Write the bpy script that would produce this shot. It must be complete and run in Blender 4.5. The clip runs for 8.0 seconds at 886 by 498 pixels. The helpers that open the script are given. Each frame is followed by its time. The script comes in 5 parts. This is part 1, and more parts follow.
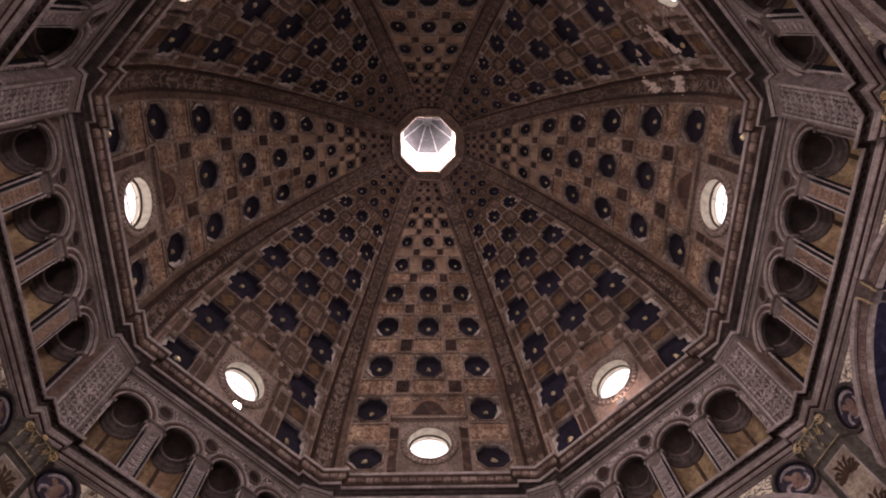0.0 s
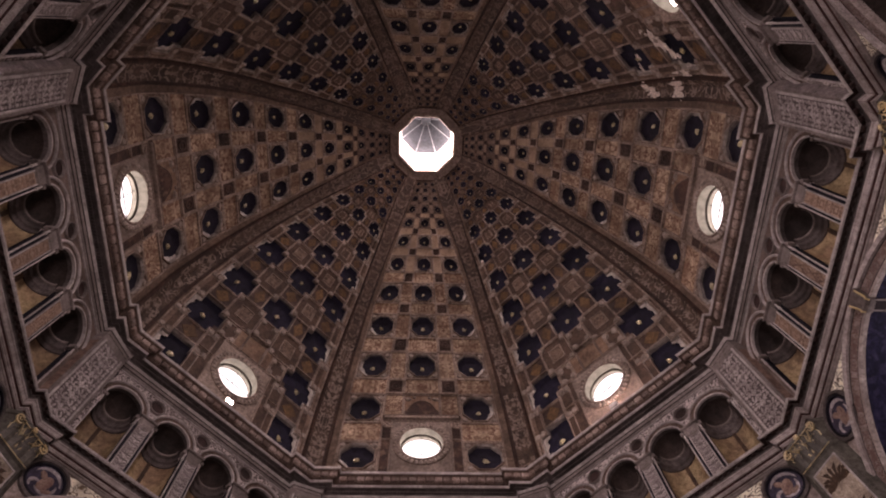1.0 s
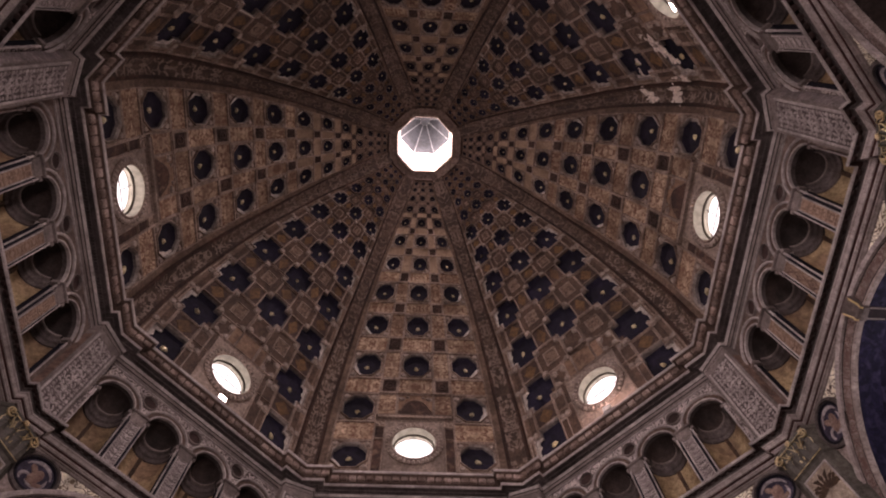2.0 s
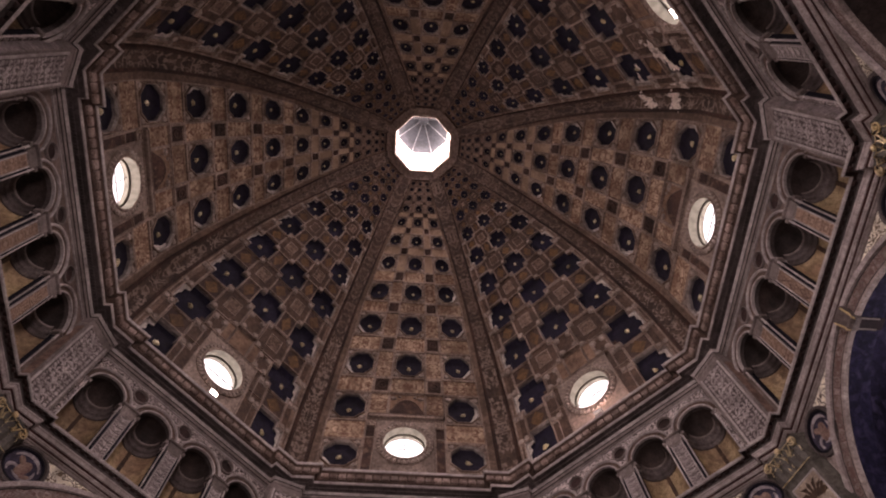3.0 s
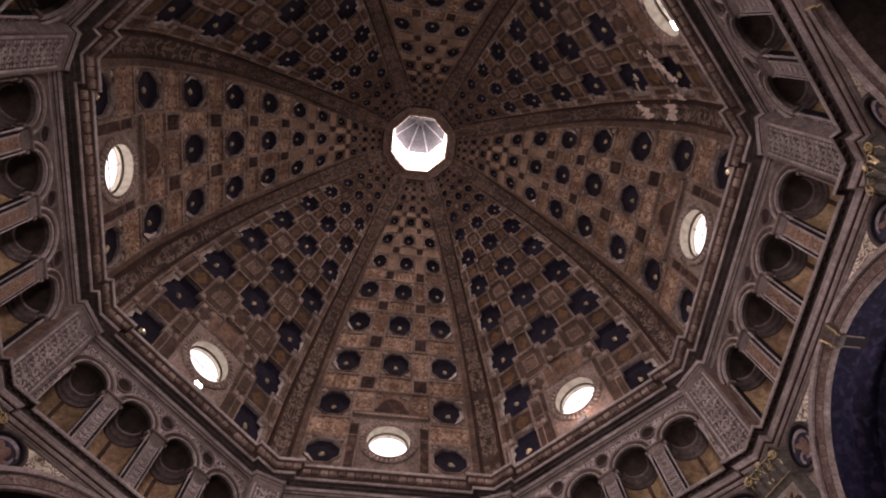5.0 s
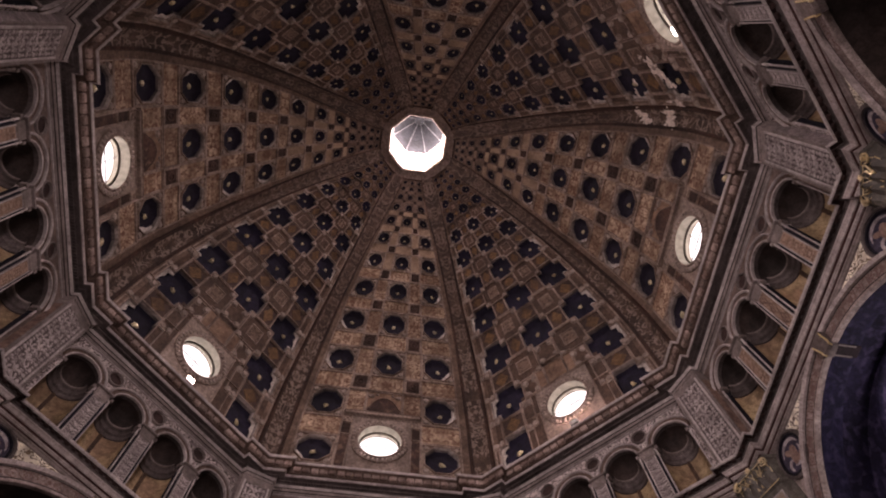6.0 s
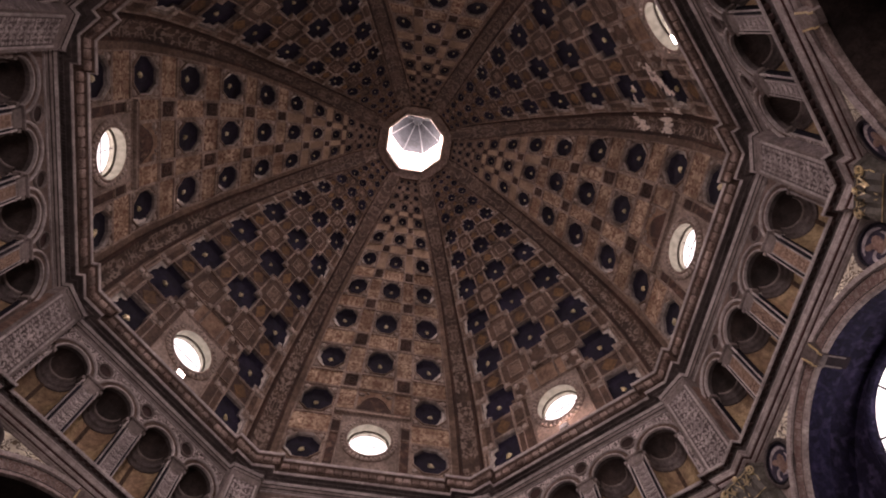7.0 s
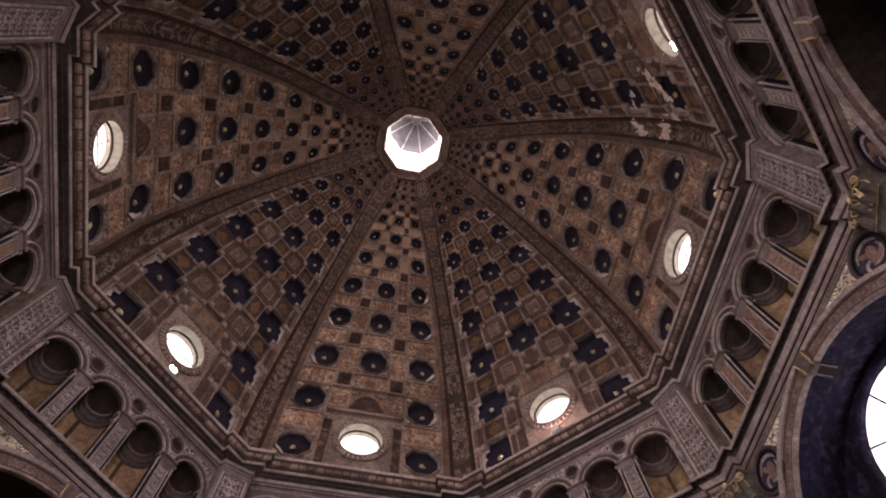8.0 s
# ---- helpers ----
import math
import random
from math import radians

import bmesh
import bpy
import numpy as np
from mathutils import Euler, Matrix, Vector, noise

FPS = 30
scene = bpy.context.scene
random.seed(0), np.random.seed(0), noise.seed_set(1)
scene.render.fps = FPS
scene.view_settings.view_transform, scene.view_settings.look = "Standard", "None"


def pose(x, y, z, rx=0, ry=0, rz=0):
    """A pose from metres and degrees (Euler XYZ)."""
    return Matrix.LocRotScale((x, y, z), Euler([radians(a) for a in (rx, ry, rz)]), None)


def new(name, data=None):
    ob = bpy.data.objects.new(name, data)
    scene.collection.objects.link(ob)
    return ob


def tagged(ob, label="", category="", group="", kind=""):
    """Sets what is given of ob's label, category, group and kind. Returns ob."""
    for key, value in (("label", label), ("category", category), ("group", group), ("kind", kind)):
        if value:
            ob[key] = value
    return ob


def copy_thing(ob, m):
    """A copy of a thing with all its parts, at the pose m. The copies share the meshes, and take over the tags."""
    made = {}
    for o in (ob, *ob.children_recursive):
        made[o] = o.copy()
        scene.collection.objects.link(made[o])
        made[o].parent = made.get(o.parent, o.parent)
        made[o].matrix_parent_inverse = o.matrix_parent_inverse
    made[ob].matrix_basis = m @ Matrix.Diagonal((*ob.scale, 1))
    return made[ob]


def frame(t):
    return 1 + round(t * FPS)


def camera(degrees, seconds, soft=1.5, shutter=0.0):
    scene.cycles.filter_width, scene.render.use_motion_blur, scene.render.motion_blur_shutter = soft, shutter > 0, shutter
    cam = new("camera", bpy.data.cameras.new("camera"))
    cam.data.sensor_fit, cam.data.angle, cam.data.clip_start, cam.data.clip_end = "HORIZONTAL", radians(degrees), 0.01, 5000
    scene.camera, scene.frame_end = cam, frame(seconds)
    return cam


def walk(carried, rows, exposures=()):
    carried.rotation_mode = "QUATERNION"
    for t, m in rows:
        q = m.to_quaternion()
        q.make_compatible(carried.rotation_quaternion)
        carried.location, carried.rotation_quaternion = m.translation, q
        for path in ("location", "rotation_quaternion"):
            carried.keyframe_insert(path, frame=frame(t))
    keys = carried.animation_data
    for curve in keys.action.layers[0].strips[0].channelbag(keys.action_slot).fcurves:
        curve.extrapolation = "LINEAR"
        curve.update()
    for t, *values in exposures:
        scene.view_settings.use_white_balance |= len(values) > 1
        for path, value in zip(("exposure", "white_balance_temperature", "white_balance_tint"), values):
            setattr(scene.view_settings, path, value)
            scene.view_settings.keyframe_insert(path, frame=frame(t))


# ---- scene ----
cam = camera(72.2, 8.0, soft=2.0)
X0, Y0, Z0 = -0.135, -3.93, 1.6
ROWS = [  # seconds, yaw, pitch, roll of a slow pan on a tripod
    (0.0, -0.58, 70.12, 1.648), (0.5, -1.29, 70.10, 1.613), (1.0, -1.83, 70.10, 1.591), (1.5, -2.38, 70.10, 1.563),
    (3.0, -4.43, 70.09, 1.464), (3.5, -5.24, 70.09, 1.435), (4.0, -5.82, 70.10, 1.408), (4.5, -6.38, 70.10, 1.379),
    (6.0, -8.34, 70.11, 1.282), (6.5, -9.12, 70.12, 1.248), (7.0, -10.00, 70.13, 1.217), (7.5, -10.73, 70.15, 1.187),
    (8.0, -11.30, 70.17, 1.161)]
EXPOSURE = 0.39
walk(cam, [(t, pose(X0, Y0, Z0, 90 + p, r, y)) for t, y, p, r in ROWS],
     exposures=[(0.0, EXPOSURE, 6950, 32), (8.0, EXPOSURE, 6950, 32)])

# ---- light ----
world = bpy.data.worlds.new("sky")
scene.world = world
world.use_nodes = True
wn = world.node_tree
sky = wn.nodes.new("ShaderNodeTexSky")
sky.sky_type, sky.sun_disc = "NISHITA", False
sky.sun_elevation, sky.sun_rotation = radians(50), radians(0)
wn.links.new(sky.outputs[0], wn.nodes["Background"].inputs[0])
wn.nodes["Background"].inputs[1].default_value = 0.1

DAY = (1.0, 0.90, 0.86)
WARM = (1.0, 0.78, 0.68)


def lamp(name, m, shape, size, size_y, power, colour=DAY):
    data = bpy.data.lights.new(name, "AREA")
    data.shape, data.size, data.energy, data.color = shape, size, power, colour
    if shape in ("RECTANGLE", "ELLIPSE"):
        data.size_y = size_y
    ob = new(name, data)
    ob.matrix_world = m
    return ob


def turn(k):
    """The pose of side k of the octagon: x along the side, y outwards, z up; 0 is straight ahead, going clockwise."""
    return pose(0, 0, 0, 0, 0, -45.0 * k)


# watts set opening by opening to balance the brightness of the sides
OCULUS_W = (7.0, 5.0, 7.0, 6.0, 66.0, 50.0, 9.0, 6.0)
LANTERN_W = (50.0, 50.0, 60.0, 420.0, 315.0, 270.0, 165.0, 55.0)
# sides 0, 4, 6: unseen windows, added to light the opposite walls
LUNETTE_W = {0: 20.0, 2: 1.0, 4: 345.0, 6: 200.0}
T8 = math.tan(math.pi / 8)

# ---- materials ----


def ramp(nt, fac, stops):
    n = nt.nodes.new("ShaderNodeValToRGB")
    e = n.color_ramp.elements
    while len(e) < len(stops):
        e.new(0.5)
    for i, (p, c) in enumerate(stops):
        e[i].position, e[i].color = p, (*c, 1)
    nt.links.new(fac, n.inputs[0])
    return n.outputs[0]


def tex(nt, kind, scale, detail=4.0, vec=None):
    n = nt.nodes.new("ShaderNodeTexNoise" if kind == "noise" else "ShaderNodeTexVoronoi")
    n.inputs["Scale"].default_value = scale
    if kind == "noise":
        n.inputs["Detail"].default_value = detail
    if vec is not None:
        nt.links.new(vec, n.inputs["Vector"])
    return n.outputs["Fac"] if kind == "noise" else n.outputs["Distance"]


def mix(nt, fac, a, b, mode="MIX"):
    n = nt.nodes.new("ShaderNodeMix")
    n.data_type, n.blend_type = "RGBA", mode
    for sock, v in ((n.inputs[0], fac), (n.inputs[6], a), (n.inputs[7], b)):
        if isinstance(v, (int, float)):
            sock.default_value = v
        elif isinstance(v, tuple):
            sock.default_value = (*v, 1)
        else:
            nt.links.new(v, sock)
    return n.outputs[2]


def mat(name, base, dark=None, rough=0.75, metal=0.0, grain=6.0, bump=0.15, spread=0.12, pattern=None, pscale=20.0, pcol=None,
        pcut=(0.4, 0.5), mirror=None, mottle=0.8):
    """A worn surface: base to dark by large stains, fine grain, a shift from piece to piece, and optional scrollwork in pcol."""
    m = bpy.data.materials.new(name)
    m.use_nodes = True
    nt = m.node_tree
    b = nt.nodes["Principled BSDF"]
    dark = dark or tuple(c * 0.6 for c in base)
    pos = nt.nodes.new("ShaderNodeNewGeometry").outputs["Position"]
    stain = tex(nt, "noise", grain * 0.18, 5.0, pos)
    fine = tex(nt, "noise", grain * 4.0, 6.0, pos)
    col = mix(nt, ramp(nt, stain, [(0.38, (0, 0, 0)), (0.62, (1, 1, 1))]), dark, base)
    col = mix(nt, ramp(nt, fine, [(0.36, (0.5, 0.5, 0.5)), (0.6, (0, 0, 0))]), col, tuple(c * 0.45 for c in dark))
    # blotches of middle size
    mid = tex(nt, "noise", grain * 1.1, 4.0, pos)
    col = mix(nt, 1.0, col, ramp(nt, mid, [(0.34, (1 - 0.38 * mottle, 1 - 0.39 * mottle, 1 - 0.4 * mottle)), (0.5, (0.98, 0.98, 0.98)), (0.66, (1 + 0.32 * mottle, 1 + 0.33 * mottle, 1 + 0.34 * mottle))]), "MULTIPLY")
    height = fine
    rnd = nt.nodes.new("ShaderNodeObjectInfo").outputs["Random"]
    if pattern:
        src = pos
        if mirror is not None:
            # mirrored about the middle of the piece, as painted and carved scrollwork is
            sep = nt.nodes.new("ShaderNodeSeparateXYZ")
            nt.links.new(nt.nodes.new("ShaderNodeTexCoord").outputs["UV"], sep.inputs[0])
            com = nt.nodes.new("ShaderNodeCombineXYZ")
            ax = nt.nodes.new("ShaderNodeMath")
            ax.operation = "ABSOLUTE"
            nt.links.new(sep.outputs[0], ax.inputs[0])
            ay = nt.nodes.new("ShaderNodeMath")
            ay.operation = "PINGPONG"
            ay.inputs[1].default_value = mirror
            nt.links.new(sep.outputs[1], ay.inputs[0])
            az = nt.nodes.new("ShaderNodeMath")
            az.operation = "MULTIPLY"
            az.inputs[1].default_value = 9.0
            nt.links.new(rnd, az.inputs[0])
            for n_, k_ in ((ax, 0), (ay, 1), (az, 2)):
                nt.links.new(n_.outputs[0], com.inputs[k_])
            src = com.outputs[0]
        warp = nt.nodes.new("ShaderNodeVectorMath")
        warp.operation = "ADD"
        nz = nt.nodes.new("ShaderNodeTexNoise")
        nz.inputs["Scale"].default_value = pscale * 0.35
        nt.links.new(src, nz.inputs["Vector"])
        sc = nt.nodes.new("ShaderNodeVectorMath")
        sc.operation = "SCALE"
        sc.inputs["Scale"].default_value = 1.6 / pscale
        nt.links.new(nz.outputs["Color"], sc.inputs[0])
        nt.links.new(src, warp.inputs[0])
        nt.links.new(sc.outputs[0], warp.inputs[1])
        v = tex(nt, "voronoi" if pattern == "scroll" else "noise", pscale, 1.5 if pattern == "vine" else 3.0, warp.outputs[0])
        if pattern == "dense":
            # the lines of equal height of the noise make closely packed scrolls
            pp = nt.nodes.new("ShaderNodeMath")
            pp.operation = "PINGPONG"
            pp.inputs[1].default_value = 0.05
            nt.links.new(v, pp.inputs[0])
            sp = nt.nodes.new("ShaderNodeMath")
            sp.operation = "MULTIPLY"
            sp.inputs[1].default_value = 20.0
            nt.links.new(pp.outputs[0], sp.inputs[0])
            v = sp.outputs[0]
        if pattern == "vine":
            lo, hi = pcut
            mask = ramp(nt, v, [(lo - 0.025, (0, 0, 0)), (lo, (1, 1, 1)), (hi, (1, 1, 1)), (hi + 0.025, (0, 0, 0))])
        else:
            mask = ramp(nt, v, [(pcut[0], (0, 0, 0)), (pcut[1], (1, 1, 1))])
        worn = ramp(nt, tex(nt, "noise", grain * 0.5, 4.0, pos), [(0.3, (0.35, 0.35, 0.35)), (0.55, (1, 1, 1))])
        mask = mix(nt, 1.0, mask, worn, "MULTIPLY")
        col = mix(nt, mask, col, pcol)
        height = mask
    tone = ramp(nt, rnd, [(0.0, (1 - spread,) * 3), (1.0, (1 + spread,) * 3)])
    col = mix(nt, 1.0, col, tone, "MULTIPLY")
    nt.links.new(col, b.inputs["Base Color"])
    b.inputs["Specular IOR Level"].default_value = 0.25 if rough > 0.6 else 0.5
    b.inputs["Roughness"].default_value, b.inputs["Metallic"].default_value = rough, metal
    bp = nt.nodes.new("ShaderNodeBump")
    bp.inputs["Strength"].default_value, bp.inputs["Distance"].default_value = bump, 0.02
    nt.links.new(height, bp.inputs["Height"])
    nt.links.new(bp.outputs[0], b.inputs["Normal"])
    return m


STONE = mat("grey_stone", (0.305, 0.258, 0.243), (0.175, 0.146, 0.136), grain=9, mottle=0.5)
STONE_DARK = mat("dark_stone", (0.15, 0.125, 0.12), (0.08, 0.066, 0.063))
LIGHT = mat("pale_stone", (0.61, 0.55, 0.53), (0.37, 0.327, 0.316), grain=10, mottle=0.55)
ARCADE = mat("arcade_stucco", (0.20, 0.166, 0.158), (0.12, 0.098, 0.094), pattern="vine", pscale=15, pcol=(0.66, 0.58, 0.56), pcut=(0.46, 0.57), bump=0.5)
ARCADE_PLAIN = mat("plain_arcade_stucco", (0.25, 0.188, 0.164), (0.145, 0.108, 0.093), grain=9, mottle=0.6)
STUCCO = mat("pale_stucco", (0.46, 0.38, 0.35), (0.25, 0.20, 0.182), grain=11)
CARVED = mat("carved_ground", (0.16, 0.13, 0.126), (0.09, 0.073, 0.071), grain=14)
GROUND_PALE = mat("pale_carved_ground", (0.31, 0.26, 0.255), (0.16, 0.134, 0.132), grain=16)
RELIEF = mat("pale_carving", (0.60, 0.53, 0.515), (0.36, 0.315, 0.305), grain=18)
CARVED_RED = mat("carved_red_panel", (0.275, 0.178, 0.128), (0.19, 0.12, 0.088), pattern="vine", pscale=13, pcol=(0.355, 0.25, 0.19), pcut=(0.47, 0.56), bump=0.4, mirror=0.2)
ARCH_BAND = mat("painted_arch_band", (0.32, 0.252, 0.232), (0.18, 0.14, 0.128), grain=15, pattern="vine", pscale=15, pcol=(0.13, 0.078, 0.066), pcut=(0.455, 0.55), mirror=0.4)
OCHRE = mat("ochre_fresco", (0.50, 0.375, 0.215), (0.27, 0.175, 0.11), grain=8, spread=0.22)
NICHE_DARK = mat("dark_plaster", (0.06, 0.042, 0.036), (0.03, 0.022, 0.02))
BLUE = mat("blue_fresco", (0.021, 0.0178, 0.038), (0.0115, 0.010, 0.021), rough=0.85)
DEEP_BLUE = mat("deep_blue_fresco", (0.0205, 0.0165, 0.031), (0.011, 0.009, 0.0175), rough=0.85)
SOFFIT = mat("blue_soffit", (0.014, 0.011, 0.034), (0.006, 0.005, 0.016), grain=10, pattern="noise", pscale=6, pcol=(0.042, 0.034, 0.075), pcut=(0.50, 0.66), rough=0.9)
BORDER = mat("blue_border", (0.014, 0.0115, 0.040), (0.007, 0.006, 0.022), grain=13, pattern="noise", pscale=9, pcol=(0.034, 0.029, 0.068), pcut=(0.48, 0.70), rough=0.85)
PAINTED = mat("painted_pier", (0.52, 0.44, 0.345), (0.30, 0.24, 0.19), grain=10)
CAP_STONE = mat("greenish_stone", (0.15, 0.138, 0.118), (0.08, 0.073, 0.063), grain=12)
LEAF = mat("painted_leaf", (0.10, 0.06, 0.036), (0.05, 0.03, 0.02), grain=14)
SWIRL = mat("painted_swirl", (0.52, 0.465, 0.475), (0.3, 0.262, 0.275), grain=14)
GOLD = mat("gilding", (0.95, 0.80, 0.50), (0.72, 0.55, 0.28), rough=0.32, metal=0.35)
GILT_WORN = mat("worn_gilding", (0.15, 0.135, 0.115), (0.075, 0.067, 0.057), rough=0.5, metal=0.1, pattern="noise", pscale=7, pcol=(0.85, 0.68, 0.38), pcut=(0.66, 0.72))
ROSETTE = mat("rosette_gilding", (0.98, 0.9, 0.62), (0.9, 0.78, 0.48), rough=0.27, metal=0.35)
GOLD_DULL = mat("pale_gilding", (0.20, 0.135, 0.075), (0.10, 0.066, 0.038), rough=0.36, metal=0.0, pattern="dense", pscale=3.6, pcol=(0.98, 0.92, 0.76), pcut=(0.28, 0.42))
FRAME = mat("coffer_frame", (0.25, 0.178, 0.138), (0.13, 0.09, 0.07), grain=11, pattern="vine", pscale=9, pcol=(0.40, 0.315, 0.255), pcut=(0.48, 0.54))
# a darker frame for the smaller coffers higher up
FRAME_DARK = mat("dark_coffer_frame", (0.15, 0.105, 0.083), (0.075, 0.052, 0.042), grain=11, pattern="vine", pscale=9, pcol=(0.24, 0.185, 0.15), pcut=(0.48, 0.54))
BAND = mat("ochre_band", (0.56, 0.415, 0.295), (0.25, 0.162, 0.108), grain=12, pattern="vine", pscale=6, pcol=(0.14, 0.07, 0.045), spread=0.24, pcut=(0.46, 0.535), mirror=0.6)
CROSS_RING = mat("crossing_ring", (0.105, 0.063, 0.05), (0.052, 0.032, 0.026), grain=12)
CROSSING = mat("crossing_square", (0.08, 0.047, 0.038), (0.035, 0.022, 0.018), grain=12, rough=0.9)
RIB = mat("painted_rib", (0.113, 0.075, 0.056), (0.053, 0.035, 0.027), grain=12, pattern="vine", pscale=4.6, pcol=(0.245, 0.188, 0.158), pcut=(0.485, 0.545), mirror=1.3)
RIB_PLAIN = mat("faded_rib", (0.113, 0.075, 0.058), (0.058, 0.038, 0.03), grain=14, pattern="vine", pscale=4.5, pcol=(0.165, 0.12, 0.097), pcut=(0.49, 0.535), mirror=0.9)
PLASTER = mat("brown_plaster", (0.20, 0.135, 0.10), (0.12, 0.08, 0.06))
WHITE = mat("white_reveal", (0.66, 0.62, 0.54), (0.55, 0.51, 0.44), spread=0.02)
# darker than the reveal: the groove's shadow is put into its colour
GROOVE = mat("reveal_shadow", (0.16, 0.15, 0.125), (0.11, 0.10, 0.085), grain=2)
REVEAL = mat("cream_reveal", (0.36, 0.35, 0.285), (0.27, 0.262, 0.21), spread=0.02, mottle=0.1, grain=1.6, bump=0.04)
SKY = bpy.data.materials.new("bright_sky")
SKY.use_nodes = True
SKY.node_tree.nodes["Principled BSDF"].inputs["Base Color"].default_value = (0, 0, 0, 1)
SKY.node_tree.nodes["Principled BSDF"].inputs["Emission Color"].default_value = (1.0, 0.98, 0.97, 1)
SKY.node_tree.nodes["Principled BSDF"].inputs["Emission Strength"].default_value = 1.6
PALE = mat("pale_panel", (0.40, 0.315, 0.265), (0.23, 0.175, 0.145), grain=11)
PETAL = mat("pale_petal", (0.56, 0.47, 0.415), (0.31, 0.25, 0.215), grain=12)
FLOOR = mat("marble_floor", (0.30, 0.25, 0.215), (0.2, 0.165, 0.14), rough=0.35)
IRON = mat("window_iron", (0.05, 0.05, 0.05), rough=0.5, metal=0.6)

# ---- building helpers ----


def part(name, bm, material, parent=None, label="", smooth=False):
    me = bpy.data.meshes.new(name)
    bmesh.ops.recalc_face_normals(bm, faces=bm.faces)
    bm.to_mesh(me)
    bm.free()
    for m in material if isinstance(material, (list, tuple)) else [material]:
        me.materials.append(m)
    if smooth:
        me.shade_smooth()
    ob = new(name, me)
    if parent:
        ob.parent = parent
    if label:
        ob["label"] = label
    return ob


def lay_uv(bm, f):
    """Pattern coordinates, in metres from the middle of the piece."""
    layer = bm.loops.layers.uv.verify()
    for face in bm.faces:
        for lp in face.loops:
            lp[layer].uv = f(lp.vert.co)


def grid_mesh(bm, rows, closed=False, mi=0):
    """Quads between rows of points."""
    vs = [[bm.verts.new(p) for p in r] for r in rows]
    for a, b in zip(vs, vs[1:]):
        n = len(a)
        for i in range(n if closed else n - 1):
            f = bm.faces.new((a[i], a[(i + 1) % n], b[(i + 1) % n], b[i]))
            f.material_index = mi
    return vs


def box(bm, x0, x1, y0, y1, z0, z1, bevel=0.0, mi=0):
    v = [bm.verts.new(p) for p in ((x0, y0, z0), (x1, y0, z0), (x1, y1, z0), (x0, y1, z0), (x0, y0, z1), (x1, y0, z1), (x1, y1, z1), (x0, y1, z1))]
    fs = [bm.faces.new([v[i] for i in q]) for q in ((0, 1, 2, 3), (4, 5, 6, 7), (0, 1, 5, 4), (1, 2, 6, 5), (2, 3, 7, 6), (3, 0, 4, 7))]
    for f in fs:
        f.material_index = mi
    if bevel:
        es = list({e for f in fs for e in f.edges})
        bmesh.ops.bevel(bm, geom=es, offset=bevel, segments=1, affect="EDGES", profile=0.5)


WALL = 7.0      # from the axis to the wall of each side
LOW = 7.13      # and to the wall under the row of niches
BREAK = 0.15    # how far the mouldings stand out at the corners
U_BREAK = 2.50  # where they begin to stand out along the side


def plan(r, cut=False, along=U_BREAK):
    """The plan line of a moulding that lies r from the axis on the sides, round the corner piers."""
    pts = []
    ra = r - BREAK
    corner = ra / math.cos(math.pi / 8)
    c = r + 0.26
    half = (corner - c) / T8 if cut else 0.0
    for k in range(8):
        u = along - (WALL - r)
        a = math.radians(45 * k)
        n, t = Vector((math.sin(a), math.cos(a))), Vector((math.cos(a), -math.sin(a)))
        q = a + math.pi / 8
        cn, ct = Vector((math.sin(q), math.cos(q))), Vector((math.cos(q), -math.sin(q)))
        pts += [n * ra - t * u, n * r - t * u, n * r + t * u, n * ra + t * u]
        pts += [cn * c - ct * half, cn * c + ct * half] if cut else [cn * corner]
    return pts


def sweep(profile, cut=False, along=U_BREAK):
    bm = bmesh.new()
    grid_mesh(bm, [[(p.x, p.y, z) for p in plan(r, cut, along)] for r, z in profile], closed=True)
    return bm


def arch_wall(bm, bays, z0, z1, y0, y1, u0, u1, steps=20):
    """A wall from u0 to u1 with round-headed openings (centre, radius, springing), z0 to z1, y0 front, y1 back."""
    edges = [u0]
    for c, r, zs in bays:
        edges += [c - r, c + r]
    edges.append(u1)
    for y in (y0, y1):
        for i in range(0, len(edges), 2):
            grid_mesh(bm, [[(edges[i], y, z0), (edges[i + 1], y, z0)], [(edges[i], y, z1), (edges[i + 1], y, z1)]])
        for c, r, zs in bays:
            arc = [(c - r * math.cos(math.pi * j / steps), zs + r * math.sin(math.pi * j / steps)) for j in range(steps + 1)]
            grid_mesh(bm, [[(x, y, z) for x, z in arc], [(x, y, z1) for x, z in arc]])
    for c, r, zs in bays:
        arc = [(c - r, z0)] + [(c - r * math.cos(math.pi * j / steps), zs + r * math.sin(math.pi * j / steps)) for j in range(steps + 1)] + [(c + r, z0)]
        grid_mesh(bm, [[(x, y0, z) for x, z in arc], [(x, y1, z) for x, z in arc]])


def arc_band(bm, cx, cz, prof, a0=0.0, a1=math.pi, steps=24, y0=0.0):
    """A moulding along an arc in x, z: prof is (radius, y)."""
    rows = []
    for j in range(steps + 1):
        a = a0 + (a1 - a0) * j / steps
        rows.append([(cx - r * math.cos(a), y0 + y, cz + r * math.sin(a)) for r, y in prof])
    grid_mesh(bm, rows)


def empty(name, label, category, group="", kind=""):
    return tagged(new(name), label, category, group, kind)


def each_side(ob, sides=range(1, 8)):
    for k in sides:
        copy_thing(ob, turn(k) @ ob.matrix_basis)

# ---- structure: floor, lower walls, arches ----
bm = bmesh.new()
vs = [bm.verts.new((8.6 * math.sin(math.radians(22.5 + 45 * k)) / math.cos(math.pi / 8), 8.6 * math.cos(math.radians(22.5 + 45 * k)) / math.cos(math.pi / 8), 0)) for k in range(8)]
bm.faces.new(vs)
